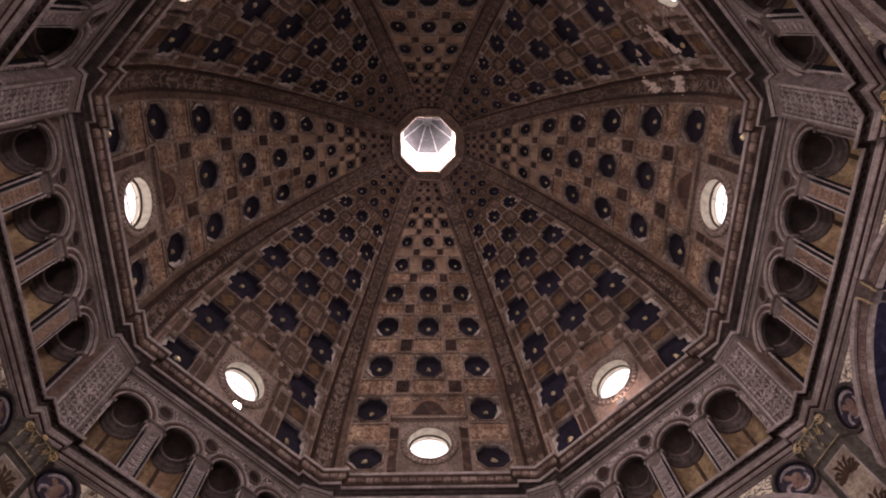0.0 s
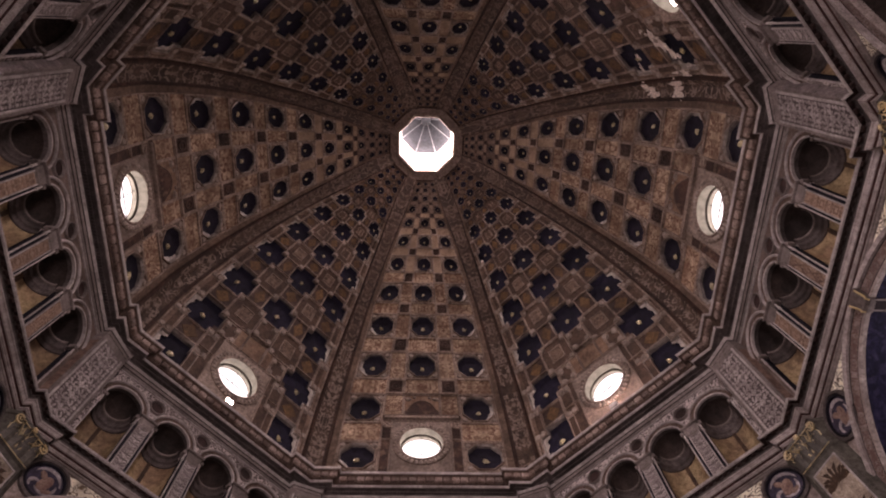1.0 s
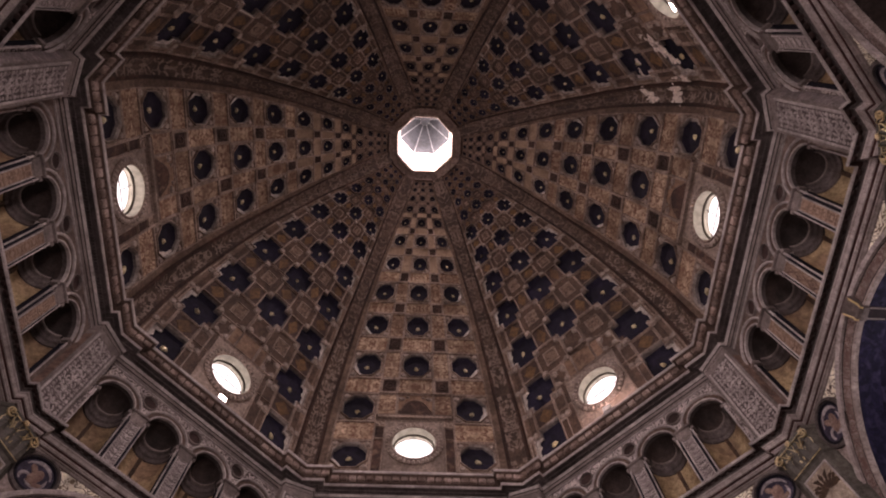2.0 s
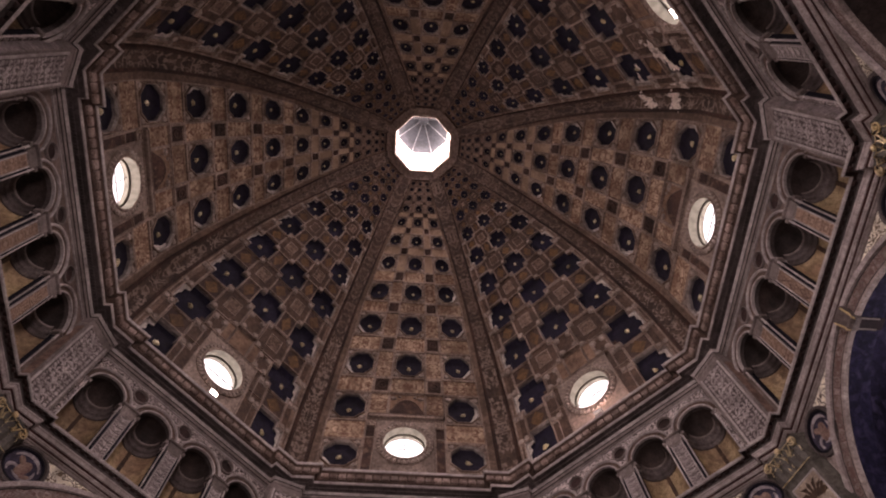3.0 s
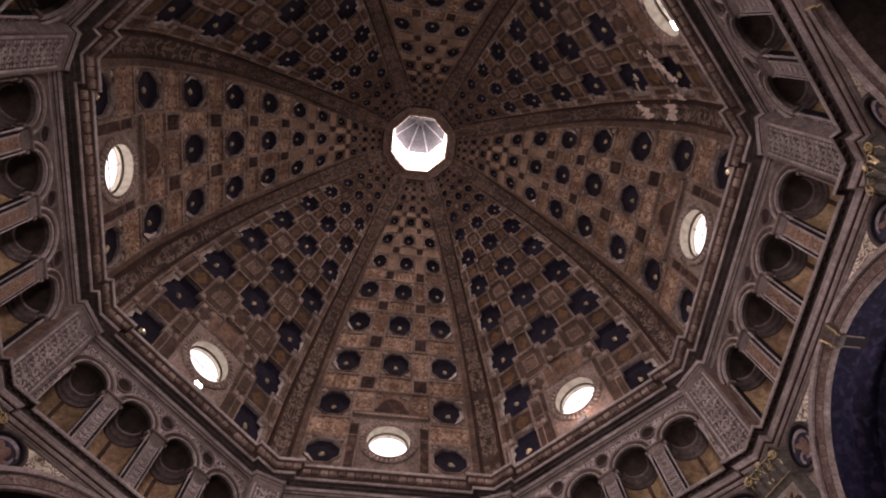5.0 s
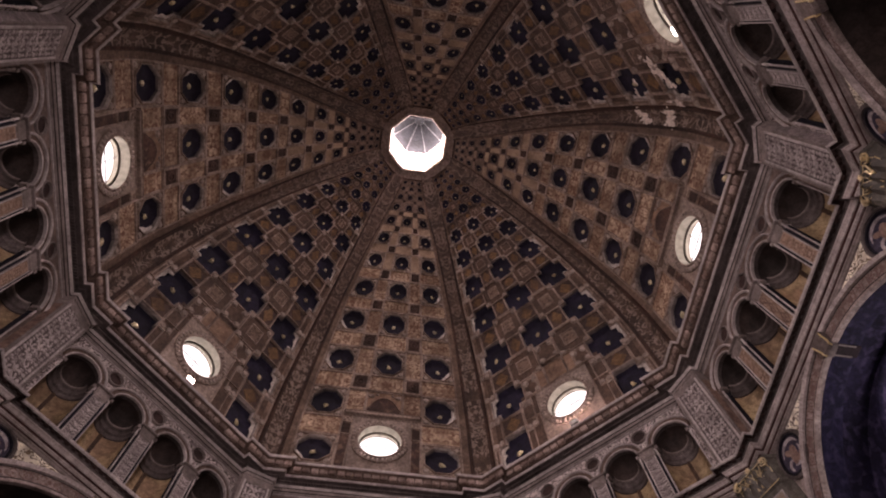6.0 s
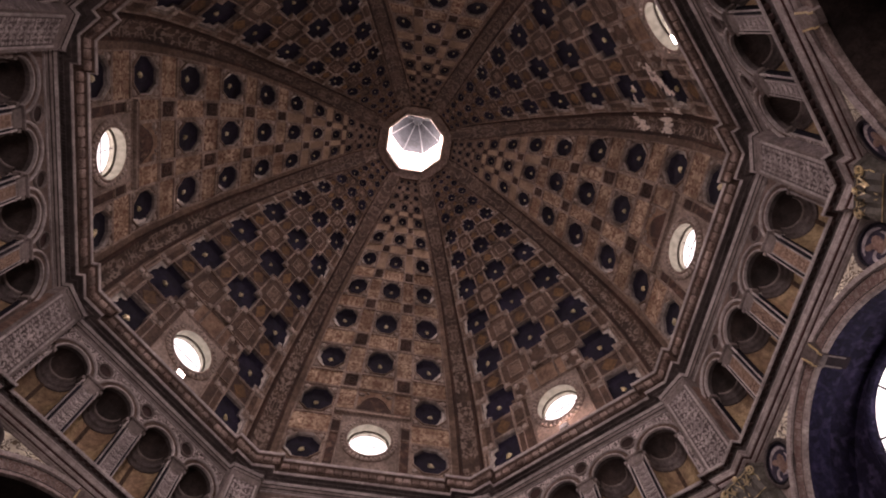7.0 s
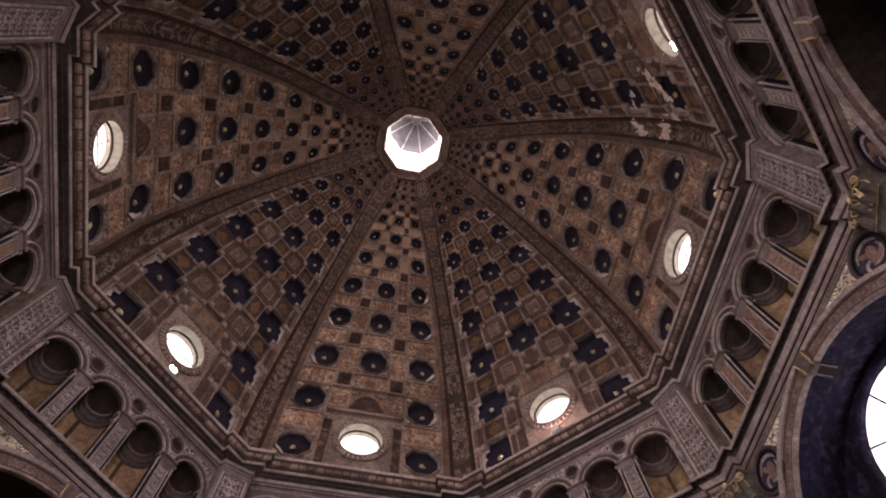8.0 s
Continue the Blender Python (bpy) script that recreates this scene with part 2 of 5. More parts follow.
tagged(part("floor", bm, FLOOR), "polished marble floor of the octagonal church", "floor", kind="structure")

ARCH_R, ARCH_Z = 2.53, 7.77
WR, WZ = 1.14, 8.99    # the round window of a chapel


def lower_wall(k, window):
    bm = bmesh.new()
    arch_wall(bm, [(0, ARCH_R, ARCH_Z)], 0, 11.0, LOW, LOW + 0.03, -LOW * T8 - 0.02, LOW * T8 + 0.02, 40)
    ob = tagged(part("wall_%d" % (k + 1), bm, STUCCO), "grey stucco wall with a wide round arch", "wall", kind="structure")
    # the vault of the chapel and its end wall
    depth = 8.0 if window else 10.2
    bm = bmesh.new()
    arc = [(-ARCH_R, 0)] + [(-ARCH_R * math.cos(math.pi * j / 40), ARCH_Z + ARCH_R * math.sin(math.pi * j / 40)) for j in range(41)] + [(ARCH_R, 0)]
    grid_mesh(bm, [[(x, y, z) for x, z in arc] for y in (LOW + 0.025, depth)])
    # without a window, vault and end wall are coloured dark for their shade
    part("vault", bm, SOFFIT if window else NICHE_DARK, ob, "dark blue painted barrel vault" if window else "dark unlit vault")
    if window:
        bm = bmesh.new()
        rows = []
        for y, d in ((LOW + 0.03, 0.01), (LOW + 0.06, 0.012), (LOW + 0.38, 0.012), (LOW + 0.42, 0.003)):
            rows.append([(-(ARCH_R - d) * math.cos(math.pi * j / 40), y, ARCH_Z + (ARCH_R - d) * math.sin(math.pi * j / 40)) for j in range(41)])
        grid_mesh(bm, rows)
        lay_uv(bm, lambda c: (c.y - LOW - 0.21, math.atan2(c.x, c.z - ARCH_Z) * ARCH_R))
        part("border", bm, BORDER, ob, "lighter blue painted border of the vault")
        bm = bmesh.new()
        grid_mesh(bm, [[(WR * f * math.cos(2 * math.pi * j / 48), y, WZ + WR * f * math.sin(2 * math.pi * j / 48)) for j in range(48)]
                       for f, y in ((1.0, depth), (1.02, depth - 0.05), (1.07, depth - 0.06), (1.10, depth - 0.03), (1.11, depth))], closed=True)
        part("window_ring", bm, BORDER, ob, "painted ring round the window", smooth=True)
    bm = bmesh.new()
    n = 48
    if window:
        ring = [(WR * math.cos(2 * math.pi * j / n), WZ + WR * math.sin(2 * math.pi * j / n)) for j in range(n)]
        big = []
        for x, z in ring:
            s = 1.0
            while s < 12 and abs(x * s) < ARCH_R + 0.1 and 0 <= WZ + (z - WZ) * s and (WZ + (z - WZ) * s < ARCH_Z + ARCH_R + 0.2):
                s += 0.05
            big.append((x * s, WZ + (z - WZ) * s))
        grid_mesh(bm, [[(x, depth, z) for x, z in ring], [(x, depth, z) for x, z in big]], closed=True)
        grid_mesh(bm, [[(x, depth, z) for x, z in ring], [(x * 0.985, depth + 0.07, WZ + (z - WZ) * 0.985) for x, z in ring]], closed=True)
        box(bm, -ARCH_R, ARCH_R, depth, depth + 0.05, 0, 7.5)
    else:
        box(bm, -ARCH_R - 0.05, ARCH_R + 0.05, depth, depth + 0.1, 0, 10.4)
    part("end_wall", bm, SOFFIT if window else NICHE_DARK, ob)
    if window:
        bm = bmesh.new()
        for j in range(4):
            a = math.pi * j / 4 + 0.2
            c, s = math.cos(a) * (WR - 0.01), math.sin(a) * (WR - 0.01)
            d = Vector((-math.sin(a), 0, math.cos(a))) * 0.018
            v = [bm.verts.new(Vector((x, depth + 0.06, WZ + z)) + q) for x, z, q in ((c, s, d), (c, s, -d), (-c, -s, -d), (-c, -s, d))]
            bm.faces.new(v)
        part("glazing_bar", bm, IRON, ob)
        bm = bmesh.new()
        box(bm, -2.2, 2.2, depth + 0.10, depth + 0.12, 7.6, 10.6)
        part("sky_backdrop", bm, SKY, ob)
        lamp("daylight_fill", turn(k) @ pose(0, depth + 0.09, WZ, -90, 0, 0), "DISK", 2.1, 0, LUNETTE_W[k])
    ob.matrix_basis = turn(k)


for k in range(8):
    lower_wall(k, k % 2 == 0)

# an unseen shell round the whole, added to keep the sky's light out
bm = bmesh.new()
grid_mesh(bm, [[(r * math.sin(math.radians(22.5 + 45 * k)), r * math.cos(math.radians(22.5 + 45 * k)), z) for k in range(8)] for r, z in
               ((11.6, -0.1), (11.6, 11.5), (9.2, 12.0), (9.2, 22.0), (1.9, 27.5), (1.6, 30.5), (0.1, 31.0))], closed=True)
tagged(part("outer_wall", bm, STUCCO), "unseen outer shell that keeps the sky's light out", "wall", kind="structure")

# the wall of niches above, one on each side
NICHES = (-1.87, -0.62, 0.62, 1.87)
N_R, N_Z = 0.43, 12.6
for first_k, material, look_of in ((0, ARCADE_PLAIN, "plain brown stucco"), (1, ARCADE, "pale carved grey stucco")):
    bm = bmesh.new()
    arch_wall(bm, [(c, N_R, N_Z) for c in NICHES], 10.8, 13.95, WALL, WALL + 0.12, -WALL * T8 - 0.02, WALL * T8 + 0.02, 20)
    up = tagged(part("wall_%d" % (first_k + 9), bm, material), look_of + " wall with a row of round-headed niches", "wall", kind="structure")
    up.matrix_basis = turn(first_k)
    for k in (2, 4, 6):
        copy_thing(up, turn(first_k + k)).name = "wall_%d" % (first_k + k + 9)

# ---- cornices that run round ----
BLOCK_RED = mat("dark_red_block", (0.055, 0.03, 0.027), (0.03, 0.018, 0.016))
FRIEZE = mat("brown_frieze", (0.15, 0.10, 0.08), (0.09, 0.06, 0.047), grain=12)
EGG = mat("mottled_block", (0.40, 0.31, 0.27), (0.17, 0.115, 0.095), grain=18, spread=0.38)


def running(name, label, bands, along=U_BREAK):
    """A run of mouldings round the octagon: (part name, material, profile, cut at the corners)."""
    ob = empty(name, label, name, kind="structure")
    for part_name, material, profile, cut in bands:
        part(part_name, sweep(profile, cut, along), material, ob)
    return ob


# near-black, to put the shade between the mouldings into the colour
STRIP_STONE = mat("groove_shade", (0.06, 0.048, 0.045), (0.03, 0.024, 0.022))
CORNICE = running("cornice", "moulded grey stone cornice at the foot of the dome", (
    ("bead", LIGHT, [(7.02, 13.35), (6.972, 13.352), (6.965, 13.36), (6.966, 13.372), (6.972, 13.378)], True),
    ("architrave", STONE, [(6.972, 13.376), (6.966, 13.384), (6.958, 13.45)], True),
    ("groove", STRIP_STONE, [(6.958, 13.448), (6.962, 13.456), (6.944, 13.466)], True),
    ("upper_architrave", STONE, [(6.944, 13.464), (6.938, 13.472), (6.93, 13.535)], True),
    ("upper_groove", STRIP_STONE, [(6.93, 13.533), (6.934, 13.541), (6.914, 13.55)], True),
    ("cyma", LIGHT, [(6.914, 13.548), (6.905, 13.556), (6.882, 13.578), (6.87, 13.60)], True),
    # soffit in a darker stone, standing in for the shade under the corona
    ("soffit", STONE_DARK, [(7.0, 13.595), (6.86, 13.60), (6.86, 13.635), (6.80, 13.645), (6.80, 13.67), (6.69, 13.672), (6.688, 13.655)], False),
    ("corona", LIGHT, [(6.69, 13.655), (6.67, 13.65), (6.665, 13.735), (6.69, 13.74)], False),
    ("frieze", FRIEZE, [(6.70, 13.735), (6.645, 13.76), (6.60, 13.88), (6.512, 13.955)], False),
    ("lip", LIGHT, [(6.52, 13.945), (6.50, 13.95), (6.49, 14.01), (6.53, 14.05), (7.06, 14.08)], False)))
FASCIA = mat("pale_fascia", (0.55, 0.48, 0.46), (0.34, 0.29, 0.275), grain=9, mottle=0.5)
RED_LINE = mat("dark_red_line", (0.085, 0.035, 0.03), (0.045, 0.02, 0.018), grain=12)
LEDGE = running("ledge", "moulded stone ledge under the row of niches", (
    ("lip", LIGHT, [(7.180, 11.030), (6.800, 11.010), (6.785, 10.990), (6.785, 10.940), (6.805, 10.930)], False),
    ("block_band", BLOCK_RED, [(6.805, 10.930), (6.830, 10.945), (6.878, 10.942)], False),
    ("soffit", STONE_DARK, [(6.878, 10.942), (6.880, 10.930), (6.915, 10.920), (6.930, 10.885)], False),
    ("upper_fascia", FASCIA, [(6.925, 10.890), (6.927, 10.865), (6.945, 10.850), (6.960, 10.795), (6.980, 10.790)], False),
    ("upper_bead", RED_LINE, [(6.980, 10.793), (6.988, 10.775), (7.002, 10.770), (7.005, 10.750)], False),
    ("lower_fascia", FASCIA, [(7.000, 10.755), (7.002, 10.730), (7.018, 10.720), (7.022, 10.705), (7.040, 10.702)], False),
    ("lower_bead", RED_LINE, [(7.040, 10.705), (7.045, 10.688), (7.062, 10.682)], False),
    ("base_moulding", STONE, [(7.058, 10.686), (7.062, 10.660), (7.085, 10.650), (7.095, 10.620), (7.150, 10.600)], False)), 2.44)

# ---- dome ----
OUTLINE = [(7.02, 13.9), (6.995, 14.55), (6.965, 15.18), (6.90, 16.1), (6.781, 17.104), (6.228, 18.678), (5.516, 20.045), (4.726, 21.038), (3.986, 21.839), (2.5, 22.93), (0.96, 23.70)]


def smooth_curve(keys):
    """A smooth line through the keys, as even steps of its length."""
    p = [Vector(k) for k in keys]
    p = [p[0] * 2 - p[1]] + p + [p[-1] * 2 - p[-2]]
    out = []
    for i in range(1, len(p) - 2):
        a, b, c, d = p[i - 1:i + 3]
        for j in range(20):
            t = j / 20
            out.append(0.5 * (2 * b + (c - a) * t + (2 * a - 5 * b + 4 * c - d) * t * t + (3 * b - a - 3 * c + d) * t ** 3))
    out.append(p[-2])
    s = np.concatenate([[0], np.cumsum([(q - w).length for q, w in zip(out[1:], out)])])
    return s, np.array([q.x for q in out]), np.array([q.y for q in out])


S_, R_, Z_ = smooth_curve(OUTLINE)


def prof(s):
    return float(np.interp(s, S_, R_)), float(np.interp(s, S_, Z_))


def s_of_r(r):
    return float(np.interp(-r, -R_[5:], S_[5:]))


S_TOP = s_of_r(1.30)


def taper(s):
    """The ribs keep their width, so the panels narrow faster than the dome towards the lantern."""
    return float(np.interp(prof(s)[0], [0.96, 1.64, 1.92, 2.28, 2.73, 3.3, 4.0, 5.0], [0.67, 0.72, 0.75, 0.80, 0.866, 0.925, 0.965, 1.0]))


def emb(x, s, d=0.0):
    """On the dome: x across over the distance from the axis, s metres up the curve, d metres outwards."""
    r, z = prof(s)
    r2, z2 = prof(s + 0.02)
    tx, tz = r2 - r, z2 - z
    q = math.hypot(tx, tz) or 1.0
    return (x * r, r + tz / q * d, z - tx / q * d)


class Cell:
    """A place in a dome panel's pattern: a across in pattern widths, b up in pattern heights, d in pattern widths."""

    def __init__(self, a, s, h):
        self.a, self.s, self.h, self.w = a, s, h, 0.25 * prof(s)[0] * taper(s)

    def at(self, a, b, d=0.0):
        s = self.s + b * self.h
        return emb(0.25 * (self.a + a) * taper(s), s, d * self.w)


def loop_faces(bm, cell, loops, mats, cap=None):
    """Skins a chain of loops, each a list of (a, b) with a depth; cap closes the last."""
    vs = [[bm.verts.new(cell.at(a, b, d)) for a, b in pts] for pts, d in loops]
    for (u, v), mi in zip(zip(vs, vs[1:]), mats):
        n = len(u)
        for i in range(n):
            bm.faces.new((u[i], u[(i + 1) % n], v[(i + 1) % n], v[i])).material_index = mi
    if cap is not None:
        f = bm.faces.new(vs[-1])
        f.material_index = cap
        layer = bm.loops.layers.uv.verify()
        pts = loops[-1][0]
        am, bmid = (min(p[0] for p in pts) + max(p[0] for p in pts)) / 2, (min(p[1] for p in pts) + max(p[1] for p in pts)) / 2
        for lp in f.loops:
            a, b = pts[vs[-1].index(lp.vert)]
            lp[layer].uv = ((a - am) * cell.w, (b - bmid) * cell.h)


def rect(a0, a1, b0, b1, w=0.0):
    return [(a0 + w, b0 + w), (a1 - w, b0 + w), (a1 - w, b1 - w), (a0 + w, b1 - w)]


def panel_tile(bm, cell, a0, a1, b0, b1, w=0.021, mb=0, mf=1, deep=0.014):
    """A field with a raised fillet round it."""
    loop_faces(bm, cell, [(rect(a0, a1, b0, b1), 0.10), (rect(a0, a1, b0, b1), -0.012), (rect(a0, a1, b0, b1, w), -0.012),
                          (rect(a0, a1, b0, b1, w * 1.3), deep)], [mb, mb, mb], mf)


def boss(bm, cell, a, b, rad, high, d0=0.0, n=8, mi=0):
    ring = [bm.verts.new(cell.at(a + rad * math.cos(2 * math.pi * i / n), b + rad * math.sin(2 * math.pi * i / n), d0)) for i in range(n)]
    ring2 = [bm.verts.new(cell.at(a + 0.6 * rad * math.cos(2 * math.pi * i / n), b + 0.6 * rad * math.sin(2 * math.pi * i / n), d0 - high)) for i in range(n)]
    for i in range(n):
        bm.faces.new((ring[i], ring[(i + 1) % n], ring2[(i + 1) % n], ring2[i])).material_index = mi
    bm.faces.new(ring2).material_index = mi


def octagon(q):
    t = q * T8
    m = (q + t) / 2
    return [(q, -t), (q, t), (m, m), (t, q), (-t, q), (-m, m), (-q, t), (-q, -t), (-m, -m), (-t, -q), (t, -q), (m, -m)]


def on_square(pts, h):
    """The points pushed out to a square of half side h."""
    return [(a * h / max(abs(a), abs(b)), b * h / max(abs(a), abs(b))) for a, b in pts]


studs = random.Random(11)


def stud(cell, depth, rad, parent):
    """A gilded rosette that hangs on a short stem from the bottom of a coffer to the level of its rim."""
    bm = bmesh.new()
    n = 14
    a0 = studs.uniform(0, 1)
    pts = []
    for i in range(n):
        q = rad * (1.0 if i % 2 else 0.66) * studs.uniform(0.6, 1.25)
        pts.append((q * math.cos(a0 + 2 * math.pi * i / n), q * math.sin(a0 + 2 * math.pi * i / n)))
    down = -0.085 * (1 if rad == 0.05 else 0.8)     # it hangs straight down, so below the middle of its sloping coffer
    loop_faces(bm, cell, [([(a * 0.22, b * 0.22) for a, b in pts], depth + 0.01), ([(a * 0.22, b * 0.22 + down) for a, b in pts], 0.03), ([(a, b + down) for a, b in pts], 0.018),
                          ([(a, b + down) for a, b in pts], 0.0), ([(a * 0.35, b * 0.35 + down) for a, b in pts], -0.022)], [1, 0, 0, 0], 0)
    part("rosette", bm, [ROSETTE if cell.w > 0.42 else FAINT, CORD], parent, "small gilded rosette" if cell.w > 0.42 else "small brown rosette")


def octagon_coffer(cell, parent):
    bm = bmesh.new()
    h = 0.33
    q = 0.80 + 0.20 * min(1.0, cell.w / 1.35)    # the pits grow smaller towards the lantern
    o = octagon(0.284 * q)
    loop_faces(bm, cell, [(on_square(o, h), 0.1), (on_square(o, h), -0.012), (on_square(o, h - 0.022), -0.012), (on_square(o, h - 0.03), 0.02), (o, 0.02),
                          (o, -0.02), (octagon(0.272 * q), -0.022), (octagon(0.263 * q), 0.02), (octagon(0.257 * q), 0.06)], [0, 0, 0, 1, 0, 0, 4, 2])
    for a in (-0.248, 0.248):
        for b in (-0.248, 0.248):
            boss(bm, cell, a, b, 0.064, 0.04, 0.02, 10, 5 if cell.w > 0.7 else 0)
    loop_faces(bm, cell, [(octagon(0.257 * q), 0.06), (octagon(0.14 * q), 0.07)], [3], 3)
    ob = part("coffer", bm, [edge_of(cell), FRAME if cell.w > 0.9 else FRAME_DARK, PIT, DEEP_BLUE, CHAMFER if cell.w > 0.6 else FAINT, BOSS], parent)
    stud(cell, 0.07, 0.05 * q, ob)
    # a pale crescent painted where light catches the side of the pit
    if cell.w > 0.8 and cell.a and studs.random() < 0.75:
        sg = math.copysign(1, cell.a)
        turned = [math.radians(-80 + 15 * j) for j in range(8 if studs.random() < 0.6 else 6)]
        bm = bmesh.new()
        rim = [(sg * 0.261 * q * math.cos(a) / max(abs(math.cos(a % (math.pi / 4) - math.pi / 8)), 0.9), 0.261 * q * math.sin(a)) for a in turned]
        low = [(p * (0.72 + 0.2 * abs(2 * i / (len(rim) - 1) - 1) + studs.uniform(-0.05, 0.04)), b * (0.74 + 0.2 * abs(2 * i / (len(rim) - 1) - 1))) for i, (p, b) in enumerate(rim)]
        grid_mesh(bm, [[cell.at(a, b, 0.025) for a, b in rim], [cell.at(a, b, 0.05) for a, b in low]])
        part("sill", bm, LIT_SIDE, ob, "pale patch for the lit side of a coffer")


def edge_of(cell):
    """The fillets are darker and fainter in the smallest rows under the lantern."""
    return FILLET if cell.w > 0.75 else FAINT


def cross_shape(w, e):
    return [(w, w), (w, e), (-w, e), (-w, w), (-e, w), (-e, -w), (-w, -w), (-w, -e), (w, -e), (w, -w), (e, -w), (e, w)]


def cross_coffer(cell, parent):
    bm = bmesh.new()
    q = 0.83 + 0.17 * min(1.0, cell.w / 1.35)
    loop_faces(bm, cell, [(cross_shape(0.208, 0.338), 0.10), (cross_shape(0.208, 0.338), -0.012), (cross_shape(0.196 * q, 0.326 * q), -0.012), (cross_shape(0.187 * q, 0.317 * q), 0.04),
                          (cross_shape(0.182 * q, 0.312 * q), 0.085)], [0, 0, 3, 1], 2)
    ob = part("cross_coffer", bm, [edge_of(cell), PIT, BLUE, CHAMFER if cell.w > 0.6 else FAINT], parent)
    stud(cell, 0.085, 0.05 * q, ob)
    if cell.w > 0.7 and cell.a:
        sg = math.copysign(1, cell.a)
        if cell.w > 1.0 and studs.random() < 0.85:
            # a pale patch for the lit end of the arm next to the rib
            e, w = 0.318 * q, 0.186 * q
            shape = [(e, w), (e, -w), (e * studs.uniform(0.84, 0.92), -w * 0.7), (e * 0.9, -w * 0.1), (e * studs.uniform(0.72, 0.8), w * 0.25), (e * 0.83, w * 0.6), (e * 0.74, w)]
            bm = bmesh.new()
            bm.faces.new([bm.verts.new(cell.at(sg * a, b, 0.045 + 0.03 * (e - a) / e)) for a, b in shape])
            part("sill", bm, LIT_SIDE, ob, "pale patch for the lit side of a coffer")
        # paler corners too, painted as lit pit sides
        for sb in (-1, 1):
            if studs.random() < 0.8:
                bm = bmesh.new()
                w, n = 0.19 * q, studs.uniform(0.09, 0.14)
                shape = [(w, w), (w + n, w), (w + n * 0.4, w - n * 0.55), (w - n * 0.15, w - n * 0.3)]
                bm.faces.new([bm.verts.new(cell.at(sg * a, sb * b, 0.03)) for a, b in shape])
                part("sill", bm, LIT_SIDE, ob, "pale patch for the lit side of a coffer")


def square_tile(cell, parent, a0=-0.295, a1=0.295, b0=-0.295, b1=0.295):
    bm = bmesh.new()
    panel_tile(bm, cell, a0, a1, b0, b1)
    if a1 - a0 > 0.5 and b1 - b0 > 0.5:
        loop_faces(bm, cell, [(rect(-0.14, 0.14, -0.14, 0.14), 0.014), (rect(-0.14, 0.14, -0.14, 0.14), -0.005), (rect(-0.125, 0.125, -0.125, 0.125), -0.005),
                              (rect(-0.12, 0.12, -0.12, 0.12), 0.008)], [0, 0, 0], 2)
    for a in (a0 + 0.055, a1 - 0.055):
        for b in (b0 + 0.055, b1 - 0.055):
            if a1 - a0 > 0.2:
                boss(bm, cell, a, b, 0.066, 0.038, 0.014, 12, 3 if cell.w > 0.7 else 0)
    part("square_panel", bm, [edge_of(cell), SQUARE, FIELD, BOSS], parent)


def lozenge_tile(cell, parent, upright):
    w, e = (0.203, 0.163) if upright else (0.163, 0.203)
    bm = bmesh.new()
    panel_tile(bm, cell, -w, w, -e, e, w=0.012)
    q, p = w * 0.72, e * 0.92
    loop_faces(bm, cell, [([(q, 0), (0, p), (-q, 0), (0, -p)], 0.03), ([(q, 0), (0, p), (-q, 0), (0, -p)], 0.008)], [2], 2)
    part("lozenge_panel", bm, [edge_of(cell), LOZENGE_GROUND, LOZENGE], parent)


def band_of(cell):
    """The ochre bands have no scrolls higher up and are darker in the smallest rows."""
    return BAND if cell.w > 1.0 else PLAIN_BAND if cell.w > 0.5 else FAINT_BAND


def band_tile(cell, parent, a0, a1, b0, b1, material, name="band_panel"):
    bm = bmesh.new()
    panel_tile(bm, cell, a0, a1, b0, b1, w=0.034 if name == "crossing_panel" and a1 - a0 > 0.2 else 0.014, deep=0.012)
    if name == "crossing_panel" and a1 - a0 > 0.2:
        am, bc = (a0 + a1) / 2, (b0 + b1) / 2
        ring = [(math.cos(math.pi * j / 6), math.sin(math.pi * j / 6)) for j in range(12)]
        loop_faces(bm, cell, [([(am + q * c, bc + q * e) for c, e in ring], d) for q, d in ((0.085, 0.014), (0.082, -0.006), (0.06, -0.006), (0.057, 0.012))], [2, 2, 2])
        boss(bm, cell, am, bc, 0.03, 0.016, 0.014, 8, 2)
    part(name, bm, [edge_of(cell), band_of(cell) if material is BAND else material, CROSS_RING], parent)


WIN_Z, WIN_R = 15.67, 0.60
WIN_S = float(np.interp(WIN_Z, Z_, S_))
WP_A, WP_S0, WP_S1 = 0.49, 0.25, 2.74    # the pale panel round each window


